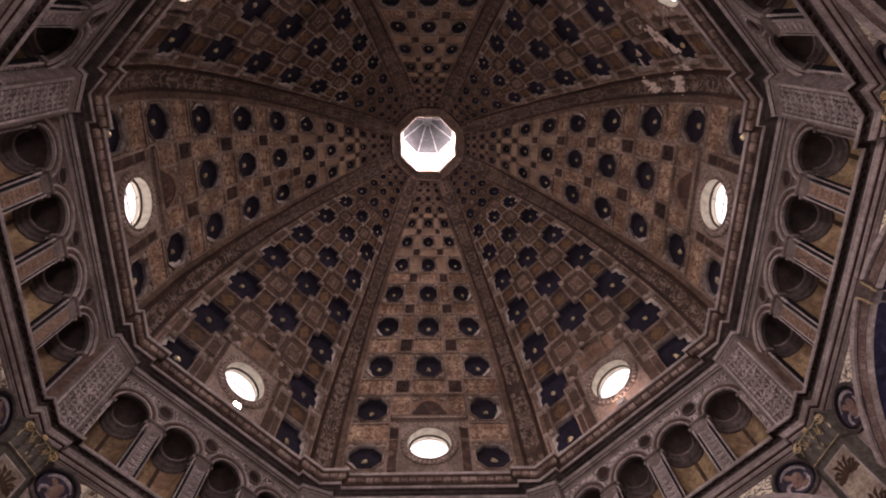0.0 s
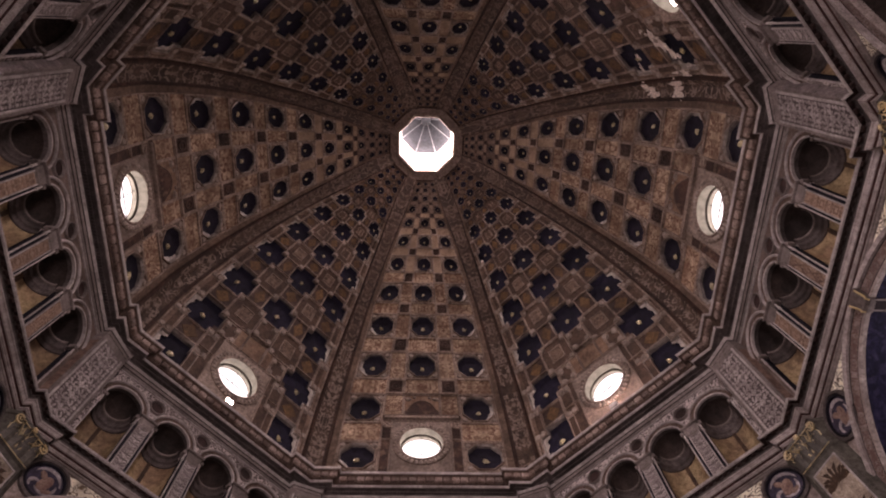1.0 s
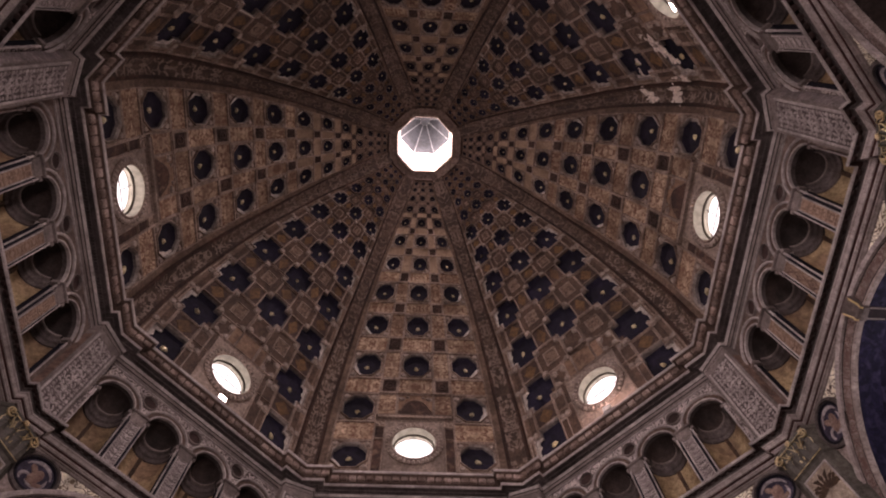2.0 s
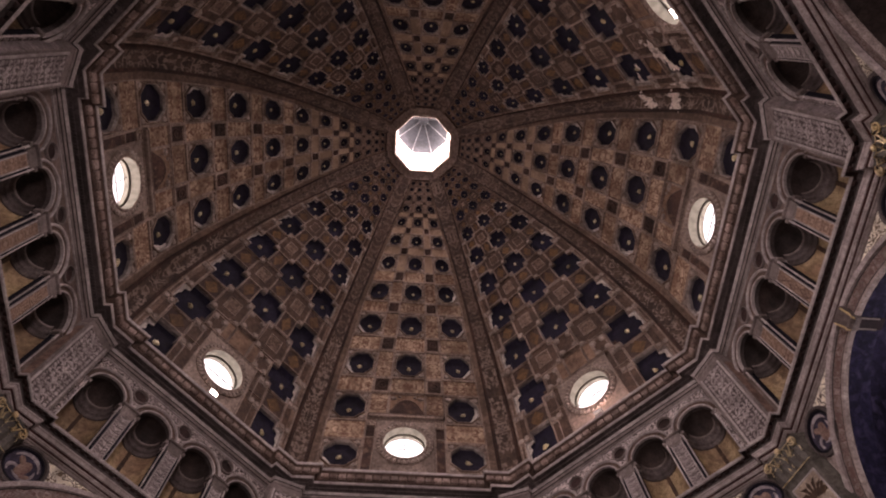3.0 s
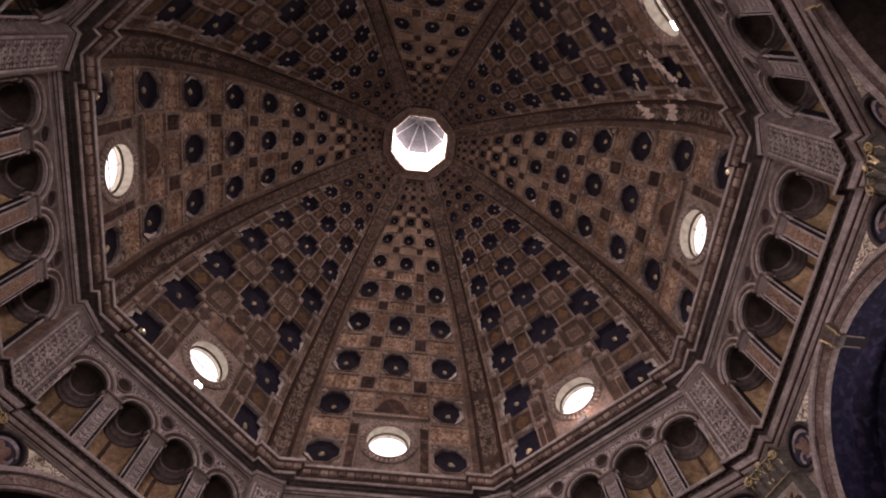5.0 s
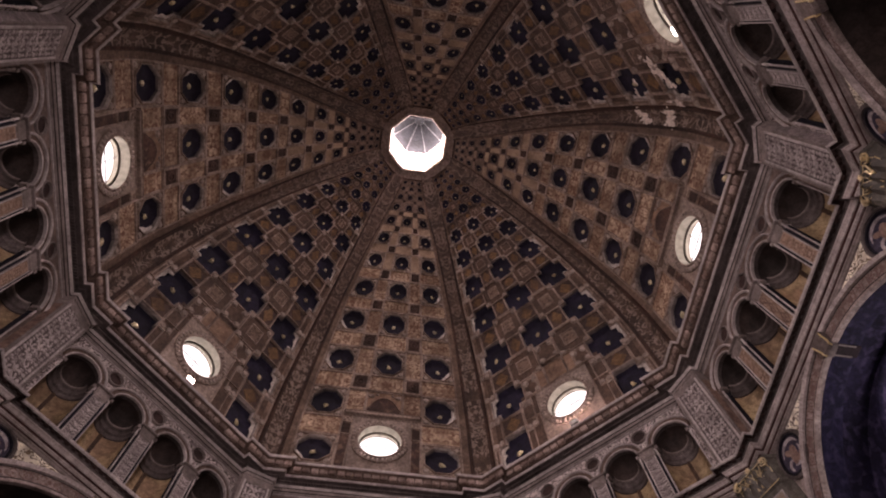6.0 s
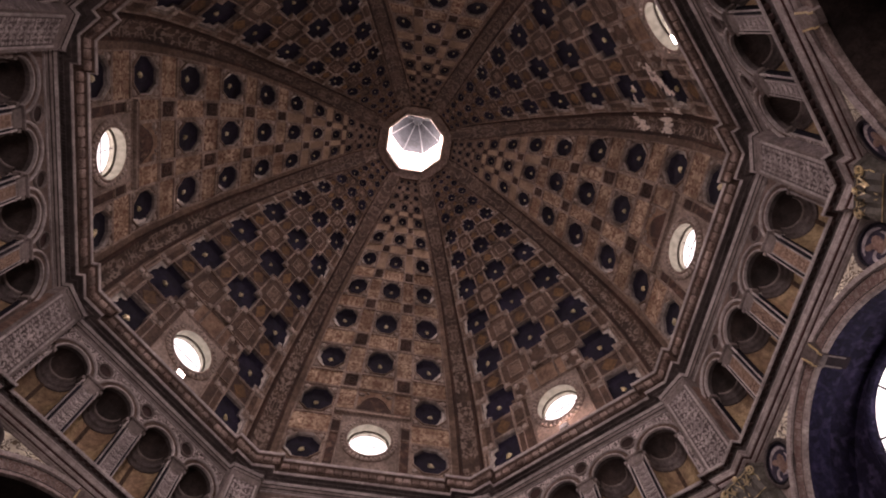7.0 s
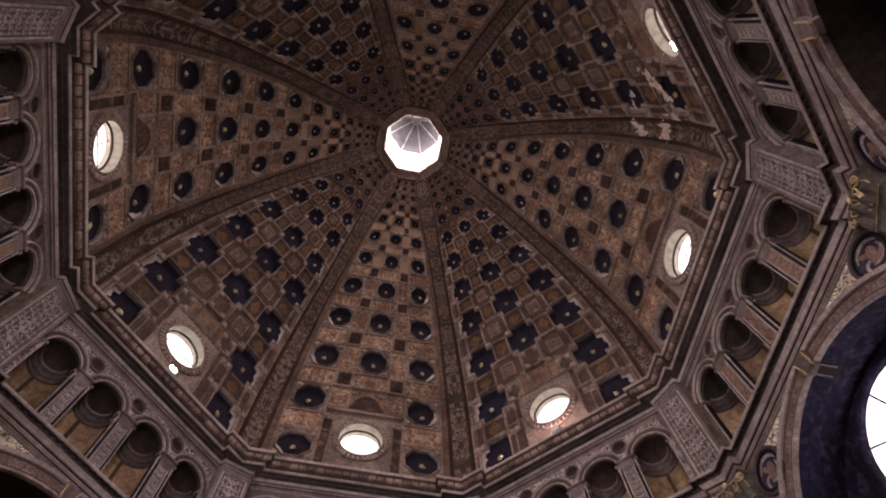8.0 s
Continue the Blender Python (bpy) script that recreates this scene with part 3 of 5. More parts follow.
def window_panel(parent):
    rw = prof(WIN_S)[0]
    n = 48
    bm = bmesh.new()

    def surf(x, z, d=0.0):
        s = float(np.interp(z, Z_, S_))
        return emb(x / rw, s, d)

    circ = [(math.cos(2 * math.pi * (i + 0.5) / n), math.sin(2 * math.pi * (i + 0.5) / n)) for i in range(n)]
    half = WP_A * 0.25 * rw
    zlo, zhi = prof(WP_S0)[1], prof(WP_S1)[1]
    edge = []
    for c, s in circ:
        t = min(half / abs(c), ((zhi - WIN_Z) / s if s > 0 else (zlo - WIN_Z) / s))
        edge.append((c * t, WIN_Z + s * t))
    rows = [[surf(x, z, 0.2) for x, z in edge], [surf(x, z, -0.01) for x, z in edge], [surf(x * 0.97, WIN_Z + (z - WIN_Z) * 0.975, -0.01) for x, z in edge]]
    rows += [[surf(x * 0.96, WIN_Z + (z - WIN_Z) * 0.965, 0.015) for x, z in edge]]
    for rad, d in ((0.80, 0.015), (0.80, -0.02), (0.68, -0.03), (0.64, -0.06), (WIN_R, -0.05)):
        rows.append([surf(c * rad, WIN_Z + s * rad, d) for c, s in circ])
    grid_mesh(bm, rows, closed=True)
    ob = part("window_surround", bm, PALE, parent, "pale plaster panel round a window")
    bm = bmesh.new()
    for i in range(36):
        a = 2 * math.pi * i / 36
        cc = Vector(surf(0.735 * math.cos(a), WIN_Z + 0.735 * math.sin(a), -0.03))
        bmesh.ops.create_icosphere(bm, subdivisions=1, radius=1.0, matrix=Matrix.Translation(cc) @ pose(0, 0, 0, 0, -math.degrees(a), 0) @ Matrix.Diagonal((0.08, 0.055, 0.042, 1)))
    part("bead_ring", bm, PETAL, ob, smooth=True)
    bm = bmesh.new()
    rows = [[surf(c * WIN_R, WIN_Z + s * WIN_R, -0.05) for c, s in circ]]
    for rad, y in ((0.578, 7.02), (0.576, 7.045), (0.605, 7.05), (0.605, 7.085), (0.566, 7.09), (0.535, 7.095), (0.535, 7.15), (0.56, 7.16), (0.56, 7.22)):
        rows.append([(c * rad, y, WIN_Z + s * rad) for c, s in circ])
    grid_mesh(bm, rows, closed=True)
    part("reveal", bm, REVEAL, ob, "white splayed window reveal")
    bm = bmesh.new()
    grid_mesh(bm, [[(c * rad, y, WIN_Z + s * rad) for c, s in circ] for rad, y in ((0.58, 7.046), (0.602, 7.052), (0.602, 7.083), (0.568, 7.088))], closed=True)
    part("reveal_groove", bm, GROOVE, ob, "groove before the glass, darkened as in shadow")
    # a hidden plate round the glass, added to stop light leaking past the reveal
    bm = bmesh.new()
    for y, rin, rout in ((7.19, 0.555, 0.78),):
        grid_mesh(bm, [[(c * rin, y, WIN_Z + s * rin) for c, s in circ], [(c * rout, y, WIN_Z + s * rout) for c, s in circ]], closed=True)
    part("outer_wall", bm, PLASTER, ob)
    bm = bmesh.new()
    box(bm, -0.006, 0.006, 7.13, 7.15, WIN_Z - 0.575, WIN_Z + 0.575)
    box(bm, -0.575, 0.575, 7.13, 7.15, WIN_Z - 0.006, WIN_Z + 0.006)
    for i in range(4):
        a = math.pi / 2 * i
        q = Matrix.Translation((0.2 * math.cos(a), 7.14, WIN_Z + 0.2 * math.sin(a)))
        bmesh.ops.create_cone(bm, segments=8, radius1=0.02, radius2=0.02, depth=0.02, cap_ends=True, matrix=q @ pose(0, 0, 0, 90, 0, 0))
    part("glazing_bar", bm, IRON, ob)
    bm = bmesh.new()
    box(bm, -0.7, 0.7, 7.25, 7.27, WIN_Z - 0.7, WIN_Z + 0.7)
    part("sky_backdrop", bm, SKY, ob)


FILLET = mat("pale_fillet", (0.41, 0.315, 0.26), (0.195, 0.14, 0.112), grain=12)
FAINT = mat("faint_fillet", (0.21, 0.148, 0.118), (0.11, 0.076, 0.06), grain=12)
DARK_RED = mat("dark_red_fresco", (0.10, 0.052, 0.038), (0.045, 0.025, 0.02), grain=13, pattern="noise", pscale=6, pcol=(0.18, 0.115, 0.083), pcut=(0.54, 0.7))
SQUARE = mat("square_ground", (0.125, 0.078, 0.057), (0.068, 0.043, 0.032), grain=12)
LOZENGE_GROUND = mat("lozenge_ground", (0.10, 0.062, 0.05), (0.055, 0.034, 0.028), grain=12)
LIT_SIDE = mat("lit_pit_side", (0.72, 0.66, 0.61), (0.42, 0.375, 0.34), grain=14)
PLAIN_BAND = mat("plain_band", (0.42, 0.305, 0.215), (0.26, 0.18, 0.125), grain=14, mottle=0.4)
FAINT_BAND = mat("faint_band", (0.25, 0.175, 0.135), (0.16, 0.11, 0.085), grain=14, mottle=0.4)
# the collar's colour is lightened to carry the glare round the lantern
COLLAR = mat("lightened_collar", (0.30, 0.228, 0.198), (0.2, 0.148, 0.126), grain=12)
BOSS = mat("pale_boss", (0.46, 0.38, 0.33), (0.24, 0.19, 0.16), grain=14)
CORD = mat("dark_cord", (0.075, 0.038, 0.027), (0.035, 0.02, 0.016))
PIT = mat("coffer_side", (0.34, 0.30, 0.285), (0.13, 0.115, 0.112), grain=10)
CHAMFER = mat("pale_chamfer", (0.62, 0.55, 0.50), (0.26, 0.22, 0.195), grain=12)
FIELD = mat("square_field", (0.165, 0.108, 0.078), (0.095, 0.062, 0.046), pattern="vine", pscale=8, pcol=(0.24, 0.17, 0.13), pcut=(0.47, 0.54), mirror=0.5)
LOZENGE = mat("ochre_lozenge", (0.20, 0.115, 0.054), (0.11, 0.063, 0.034), grain=11)
BROWN_RED = mat("brown_red_fresco", (0.28, 0.172, 0.115), (0.135, 0.08, 0.055), grain=13, pattern="noise", pscale=5, pcol=(0.31, 0.21, 0.145), pcut=(0.42, 0.75))


def backing(kind):
    bm = bmesh.new()
    ss = [0.0, WP_S0] + [WP_S0 + (WP_S1 - WP_S0) * i / 6 for i in range(1, 7)] + list(np.linspace(WP_S1, S_[-1], 40)[1:])
    rows = [[emb(x, s, 0.36 * min(1.0, prof(s)[0] / 6)) for x in (-0.43, -WP_A * 0.25, WP_A * 0.25, 0.43)] for s in ss]
    vs = [[bm.verts.new(p) for p in r] for r in rows]
    for i in range(len(vs) - 1):
        for j in range(3):
            if j == 1 and ss[i] >= WP_S0 - 1e-6 and ss[i + 1] <= WP_S1 + 1e-6:
                continue
            bm.faces.new((vs[i][j], vs[i][j + 1], vs[i + 1][j + 1], vs[i + 1][j]))
    label = "curved dome segment with rows of blue %s coffers" % ("octagonal" if kind == "A" else "cross-shaped")
    ob = tagged(part("dome_segment", bm, PLASTER), label, "dome", "segments of the dome", "structure")
    window_panel(ob)
    # the plain ring under the lantern
    bm = bmesh.new()
    sr = np.linspace(S_TOP, S_[-1], 4)
    grid_mesh(bm, [[emb(x, s, 0.0) for x in (-T8, 0, T8)] for s in sr])
    lay_uv(bm, lambda c: (c.x, c.y))
    part("collar", bm, COLLAR, ob)
    bm = bmesh.new()
    grid_mesh(bm, [[emb(x * taper(S_TOP), s, d) for x in (-0.372, 0, 0.372)] for s, d in ((S_TOP - 0.05, 0.04), (S_TOP - 0.045, -0.03), (S_TOP - 0.01, -0.035), (S_TOP, 0.0))])
    part("collar_edge", bm, CORD, ob)
    if kind == "B":
        for sg in (-1, 1):
            bm = bmesh.new()
            grid_mesh(bm, [[emb(sg * x, s, 0.06) for x in (0.118, 0.16, 0.19)] for s in np.linspace(0.2, 2.95, 9)])
            part("ground_panel", bm, SQUARE, ob)
    # narrow edge along both ribs
    for sg in (-1, 1):
        bm = bmesh.new()
        grid_mesh(bm, [[emb(sg * x * taper(s), s, d) for x, d in ((0.3338, 0.05), (0.3338, 0.0), (0.371, 0.0))] for s in np.linspace(0.0, S_TOP, 60)])
        part("edge_strip", bm, PLASTER, ob)
    return ob


def dome_octagons():
    ob = backing("A")
    rows = [1.28, 3.21, 4.88, 6.42, 7.69, 8.80, 9.67, 10.37, 10.89, 11.29, 11.60, 11.83]
    for i, s in enumerate(rows):
        up = rows[i + 1] - s if i + 1 < len(rows) else s - rows[i - 1]
        h = 0.25 * prof(s)[0] * taper(s)
        # row heights follow the spacing
        for c in (-1, 0, 1):
            if c == 0 and i < 2:
                continue
            octagon_coffer(Cell(c, s, h), ob)
        b1 = (up - 0.33 * 0.25 * prof(s + up)[0] * taper(s + up)) / h if i + 1 < len(rows) else 0.62
        for c in (-1, 0, 1):
            if c == 0 and i == 0:
                continue
            if c == 0 and i == 1:
                band_tile(Cell(0, s, h), ob, -0.33, 0.33, 0.34, b1, BAND)
                continue
            band_tile(Cell(c, s, h), ob, -0.335, 0.335, 0.335, b1, BAND)
        for c in (-0.5, 0.5):
            if i >= 1:
                band_tile(Cell(c, s, h), ob, -0.165, 0.165, 0.34, b1, CROSSING, "crossing_panel")
            if i >= 2:
                band_tile(Cell(c, s, h), ob, -0.165, 0.165, -0.33, 0.33, BAND)
    # over and beside the window
    c = Cell(0, 3.21, 1.0)
    for sg in (-1, 1):
        cc = Cell(0.5 * sg, 3.21, 1.0)
        band_tile(cc, ob, -0.165, 0.165, -0.26, 0.54, BAND)
        cc = Cell(0.605 * sg, 2.2, 1.0)
        lo, hi = (-0.11, 0.06) if sg > 0 else (-0.06, 0.11)
        band_tile(cc, ob, lo, hi, -0.24, 0.24, CROSSING, "crossing_panel")
        band_tile(cc, ob, lo, hi, 0.25, 0.55, FRAME)
        band_tile(cc, ob, lo, hi, -1.95, -0.25, DARK_RED)
    bm = bmesh.new()
    panel_tile(bm, c, -0.33, 0.33, -0.26, 0.54)
    half = [(0.31, -0.24), (0.30, -0.12), (0.25, -0.03), (0.21, 0.10), (0.15, 0.22), (0.08, 0.29)]
    pts = half + [(0.0, 0.32)] + [(-a, b) for a, b in reversed(half)]
    loop_faces(bm, c, [(pts, 0.03), (pts, -0.02), ([(a * 0.96, -0.24 + (b + 0.24) * 0.96) for a, b in pts], -0.02), ([(a * 0.95, -0.24 + (b + 0.24) * 0.95) for a, b in pts], -0.008)], [4, 4, 4], 2)
    for sg in (-1, 1):
        boss(bm, c, sg * 0.25, 0.38, 0.075, 0.035, 0.014, 10, 3)
        boss(bm, c, sg * 0.14, 0.44, 0.04, 0.03, 0.014, 8, 3)
    part("lunette_panel", bm, [FILLET, BROWN_RED, DARK_RED, BOSS, FAINT], ob, "painted half-round panel over a window")
    bm = bmesh.new()
    board = rect(-0.64, 0.64, -0.415, -0.275)
    loop_faces(bm, c, [(board, 0.05), (board, -0.02), (rect(-0.635, 0.635, -0.405, -0.29), -0.045), (rect(-0.63, 0.63, -0.37, -0.30), -0.03)], [0, 0, 0], 0)
    part("sill_board", bm, PALE, ob, "pale moulded board over a window")
    return ob


def dome_crosses():
    ob = backing("B")
    rows = [1.12, 3.07, 4.81, 6.39, 7.66, 8.78, 9.66, 10.36, 10.89, 11.29, 11.60, 11.83]
    for i, s in enumerate(rows):
        up = rows[i + 1] - s if i + 1 < len(rows) else s - rows[i - 1]
        dn = s - rows[i - 1] if i else up
        h = 0.5 * (up + dn)
        for c in (-1, 0, 1):
            if c == 0 and i < 2:
                continue
            cross_coffer(Cell(c, s, h), ob)
        for c in (-0.5, 0.5):
            if i >= 2:
                lozenge_tile(Cell(c, s, h), ob, False)
            elif i == 1:
                square_tile(Cell(c, s, h), ob, -0.15, 0.15, -0.17, 0.17)
        for sg in (-1, 1):
            square_tile(Cell(1.38 * sg, s, h), ob, -0.035, 0.05, -0.19, 0.19)
        m = s + up / 2
        for c in (-1, 0, 1):
            if c == 0 and i < 1:
                continue
            if c == 0 and i == 1:
                cell = Cell(0, m, up)
                square_tile(cell, ob, -0.19, 0.19, -0.2, 0.2)
                continue
            lozenge_tile(Cell(c, m, up), ob, True)
        for c in (-0.5, 0.5):
            if i >= 1:
                square_tile(Cell(c, m, up), ob)
            else:
                cell = Cell(c * 1.36, m, up)
                square_tile(cell, ob, -0.11, 0.11, -0.295, 0.295)
        for sg in (-1, 1):
            square_tile(Cell(1.32 * sg, m, up), ob, -0.11, 0.11, -0.295, 0.295)
    for sg in (-1, 1):
        square_tile(Cell(1.32 * sg, 0.25, 1.9), ob, -0.11, 0.11, -0.2, 0.2)
        band_tile(Cell(0.68 * sg, 0.6, 1.0), ob, -0.19 if sg > 0 else -0.11, 0.11 if sg > 0 else 0.19, -0.4, 1.3, SQUARE)
        lozenge_tile(Cell(sg, 0.25, 1.5), ob, True)
        band_tile(Cell(0.3 * sg, 3.02, 1.0), ob, -0.1, 0.1, -0.25, 0.5, BROWN_RED)
    band_tile(Cell(0, 3.02, 1.0), ob, -0.19, 0.19, -0.25, 0.45, BROWN_RED)
    return ob


def rib():
    ob = empty("dome_rib", "painted dome rib with faded scrollwork and red edges", "rib", "ribs of the dome", "structure")
    q = pose(0, 0, 0, 0, 0, -45)
    ss = np.linspace(0.0, S_TOP + 0.05, 60)

    def both(x, s, d):
        """x runs from one segment over the corner to the next."""
        if x <= T8:
            return emb(x, s, d)
        return tuple(q @ Vector(emb(x - 2 * T8, s, d)))

    bm = bmesh.new()
    e = 0.368
    def across(s):
        q = e * taper(s)
        return [(q, 0.02), (q, -0.07), (q + 0.017, -0.07), (T8, -0.07), (2 * T8 - q - 0.017, -0.07), (2 * T8 - q, -0.07), (2 * T8 - q, 0.02)]

    rows = grid_mesh(bm, [[both(x, s, d * min(1, prof(s)[0] / 5)) for x, d in across(s)] for s in ss])
    # the scrollwork has faded away from about half way up
    for face in bm.faces:
        face.material_index = int(all(v.co.z > prof(5.6)[1] for v in face.verts))
    layer = bm.loops.layers.uv.verify()
    where = {v: ((across(ss[i])[j][0] - T8) * prof(ss[i])[0], ss[i]) for i, row in enumerate(rows) for j, v in enumerate(row)}
    for face in bm.faces:
        for lp in face.loops:
            lp[layer].uv = where[lp.vert]
    part("band", bm, [RIB, RIB_PLAIN], ob)
    for sg in (-1, 1):
        bm = bmesh.new()
        cs = [(0.005, 0.0), (0.005, -0.05), (0.002, -0.09), (-0.007, -0.09), (-0.010, -0.06)]
        grid_mesh(bm, [[both(T8 + sg * (T8 - e * taper(s) + 0.002 + a), s, d * min(1, prof(s)[0] / 5)) for a, d in cs] for s in ss])
        part("cord", bm, CORD, ob, "dark red-brown cord")
    return ob


SEG_A, SEG_B = dome_octagons(), dome_crosses()
SEG_B.matrix_basis = turn(1)
for k in (2, 4, 6):
    copy_thing(SEG_A, turn(k))
for k in (3, 5, 7):
    copy_thing(SEG_B, turn(k))
RIB_ONE = rib()
each_side(RIB_ONE)
for k in range(8):
    lamp("daylight_fill", turn(k) @ pose(0, 7.21, WIN_Z, -90, 0, 0), "DISK", 1.10, 0, OCULUS_W[k])

# ---- lantern ----
L_R, L_Z0, L_Z1, L_Z2 = 1.07, 23.70, 27.3, 29.6
lantern = empty("lantern", "octagonal white lantern with tall bright windows over the dome", "lantern", kind="structure")


def lantern_side(k):
    q = turn(k)
    bm = bmesh.new()
    w = L_R * T8
    x0 = w * 0.84
    z0, z1 = L_Z0 + 0.12, L_Z1 - 0.3
    for y in (L_R, L_R + 0.12):
        f = y / L_R
        for a, b, c, d in ((-w * f, -x0, L_Z0, L_Z1), (x0, w * f, L_Z0, L_Z1), (-x0, x0, L_Z0, z0), (-x0, x0, z1, L_Z1)):
            grid_mesh(bm, [[(a, y, c), (b, y, c)], [(a, y, d), (b, y, d)]])
    for a, b, c, d in ((-x0, -x0, z0, z1), (x0, x0, z0, z1)):
        grid_mesh(bm, [[(a, L_R, c), (a, L_R, d)], [(a, L_R + 0.12, c), (a, L_R + 0.12, d)]])
    for z in (z0, z1):
        grid_mesh(bm, [[(-x0, L_R, z), (x0, L_R, z)], [(-x0, L_R + 0.12, z), (x0, L_R + 0.12, z)]])
    bm.transform(q)
    part("drum_wall", bm, WHITE, lantern)
    bm = bmesh.new()
    pr = [(L_R - 0.005, L_Z1 - 0.08), (L_R - 0.035, L_Z1 - 0.03), (L_R - 0.035, L_Z1), (L_R - 0.01, L_Z1 + 0.06)]
    grid_mesh(bm, [[(-y * T8, y, z), (y * T8, y, z)] for y, z in pr])
    bm.transform(q)
    part("cornice", bm, WHITE, lantern)
    bm = bmesh.new()
    grid_mesh(bm, [[(-1.05 * T8, 1.05, L_Z1 + 0.05), (1.05 * T8, 1.05, L_Z1 + 0.05)], [(-0.22 * T8, 0.22, L_Z2), (0.22 * T8, 0.22, L_Z2)]])
    bm.transform(q)
    part("roof_web", bm, GREY, lantern, "grey plaster lantern roof")
    bm = bmesh.new()
    for sg in (-1, 1):
        ws = 0.03
        pts = [(1.03, L_Z1 + 0.04), (0.2, L_Z2 - 0.02)]
        grid_mesh(bm, [[(sg * (y * T8 - 0.001), y, z), (sg * (y * T8 - ws), y - 0.01, z - 0.02)] for y, z in pts])
    bm.transform(q)
    part("roof_rib", bm, PALE_GREY, lantern)
    bm = bmesh.new()
    box(bm, -0.012, 0.012, L_R + 0.07, L_R + 0.09, z0, z1)
    box(bm, -x0, x0, L_R + 0.07, L_R + 0.09, (z0 + z1) / 2 - 0.012, (z0 + z1) / 2 + 0.012)
    bm.transform(q)
    part("glazing_bar", bm, IRON, lantern)
    bm = bmesh.new()
    box(bm, -w, w, L_R + 0.16, L_R + 0.18, z0 - 0.1, z1 + 0.1)
    bm.transform(q)
    part("sky_backdrop", bm, SKY, lantern)
    lamp("daylight_fill", q @ pose(0, L_R + 0.13, (z0 + z1) / 2, -90, 0, 0), "RECTANGLE", 2 * x0, z1 - z0, LANTERN_W[k])


PALE_GREY = mat("pale_grey_rib", (0.22, 0.225, 0.23), (0.14, 0.14, 0.15))
GREY = mat("grey_plaster", (0.045, 0.048, 0.055), (0.025, 0.027, 0.03))
for k in range(8):
    lantern_side(k)
bm = bmesh.new()
bmesh.ops.create_cone(bm, segments=8, radius1=0.25, radius2=0.2, depth=0.12, cap_ends=True, matrix=pose(0, 0, L_Z2 + 0.03, 0, 0, 22.5))
part("hub", bm, GREY, lantern)
bm = bmesh.new()
rim = [(1.06, 23.62), (0.98, 23.60), (0.955, 23.66), (0.96, 23.72), (1.10, 23.73)]
grid_mesh(bm, [[(r / math.cos(math.pi / 8) * math.sin(math.radians(22.5 + 45 * k)), r / math.cos(math.pi / 8) * math.cos(math.radians(22.5 + 45 * k)), z) for k in range(8)] for r, z in rim], closed=True)
part("rim", bm, PALE, lantern)

# ---- peeled plaster near one corner ----
PEELED = mat("bare_plaster", (0.88, 0.78, 0.70), (0.7, 0.6, 0.53), grain=20)
rng = random.Random(4)


def blot(name, k, x, s, rx, rs):
    """An irregular flake of bare plaster on the dome."""
    bm = bmesh.new()
    n = 44
    ph = [rng.uniform(0, 6.28) for _ in range(6)]
    ring = []
    for i in range(n):
        a = 2 * math.pi * i / n
        q = 1 + 0.35 * math.sin(2 * a + ph[0]) + 0.28 * math.sin(3 * a + ph[1]) + 0.2 * math.sin(5 * a + ph[2]) + 0.17 * math.sin(8 * a + ph[3]) + 0.13 * math.sin(13 * a + ph[4]) + 0.09 * math.sin(17 * a + ph[5])
        ring.append((1.25 * q * rx * math.cos(a), 1.25 * q * rs * math.sin(a)))
    lift = -0.086 if abs(x) > 0.37 else -0.03
    vs = [[bm.verts.new(emb(x + a * f, s + b * f, lift - 0.004 * (1 - f))) for a, b in ring] for f in (1.0, 0.5)]
    mid = bm.verts.new(emb(x, s, lift - 0.005))
    for i in range(n):
        bm.faces.new((vs[0][i], vs[0][(i + 1) % n], vs[1][(i + 1) % n], vs[1][i]))
        bm.faces.new((vs[1][i], vs[1][(i + 1) % n], mid))
    ob = tagged(part(name, bm, PEELED), "pale patch of bare peeling plaster on the dome", "plaster patch", "peeled patches")
    ob.matrix_basis = turn(k)


for k, x, s, rx, rs in ((3, -0.176, 3.52, 0.020, 0.13), (3, -0.205, 3.47, 0.022, 0.12), (3, -0.24, 3.3, 0.02, 0.10), (3, -0.262, 3.2, 0.014, 0.09), (3, -0.15, 3.68, 0.006, 0.05), (3, -0.13, 3.8, 0.006, 0.06),
                        (3, -0.235, 4.55, 0.014, 0.035), (3, -0.29, 4.72, 0.018, 0.03), (3, -0.345, 3.42, 0.011, 0.20), (3, -0.395, 4.98, 0.022, 0.14), (3, -0.395, 3.9, 0.022, 0.17),
                        (2, 0.40, 4.85, 0.018, 0.14), (2, 0.397, 3.85, 0.020, 0.14), (2, 0.388, 4.72, 0.012, 0.08), (2, 0.385, 4.0, 0.010, 0.07)):
    blot("plaster_patch", k, x, s, rx, rs)

# ---- niches, pilasters, roundels ----
STRIP = mat("near_black", (0.014, 0.012, 0.02), (0.008, 0.007, 0.012), rough=0.85)


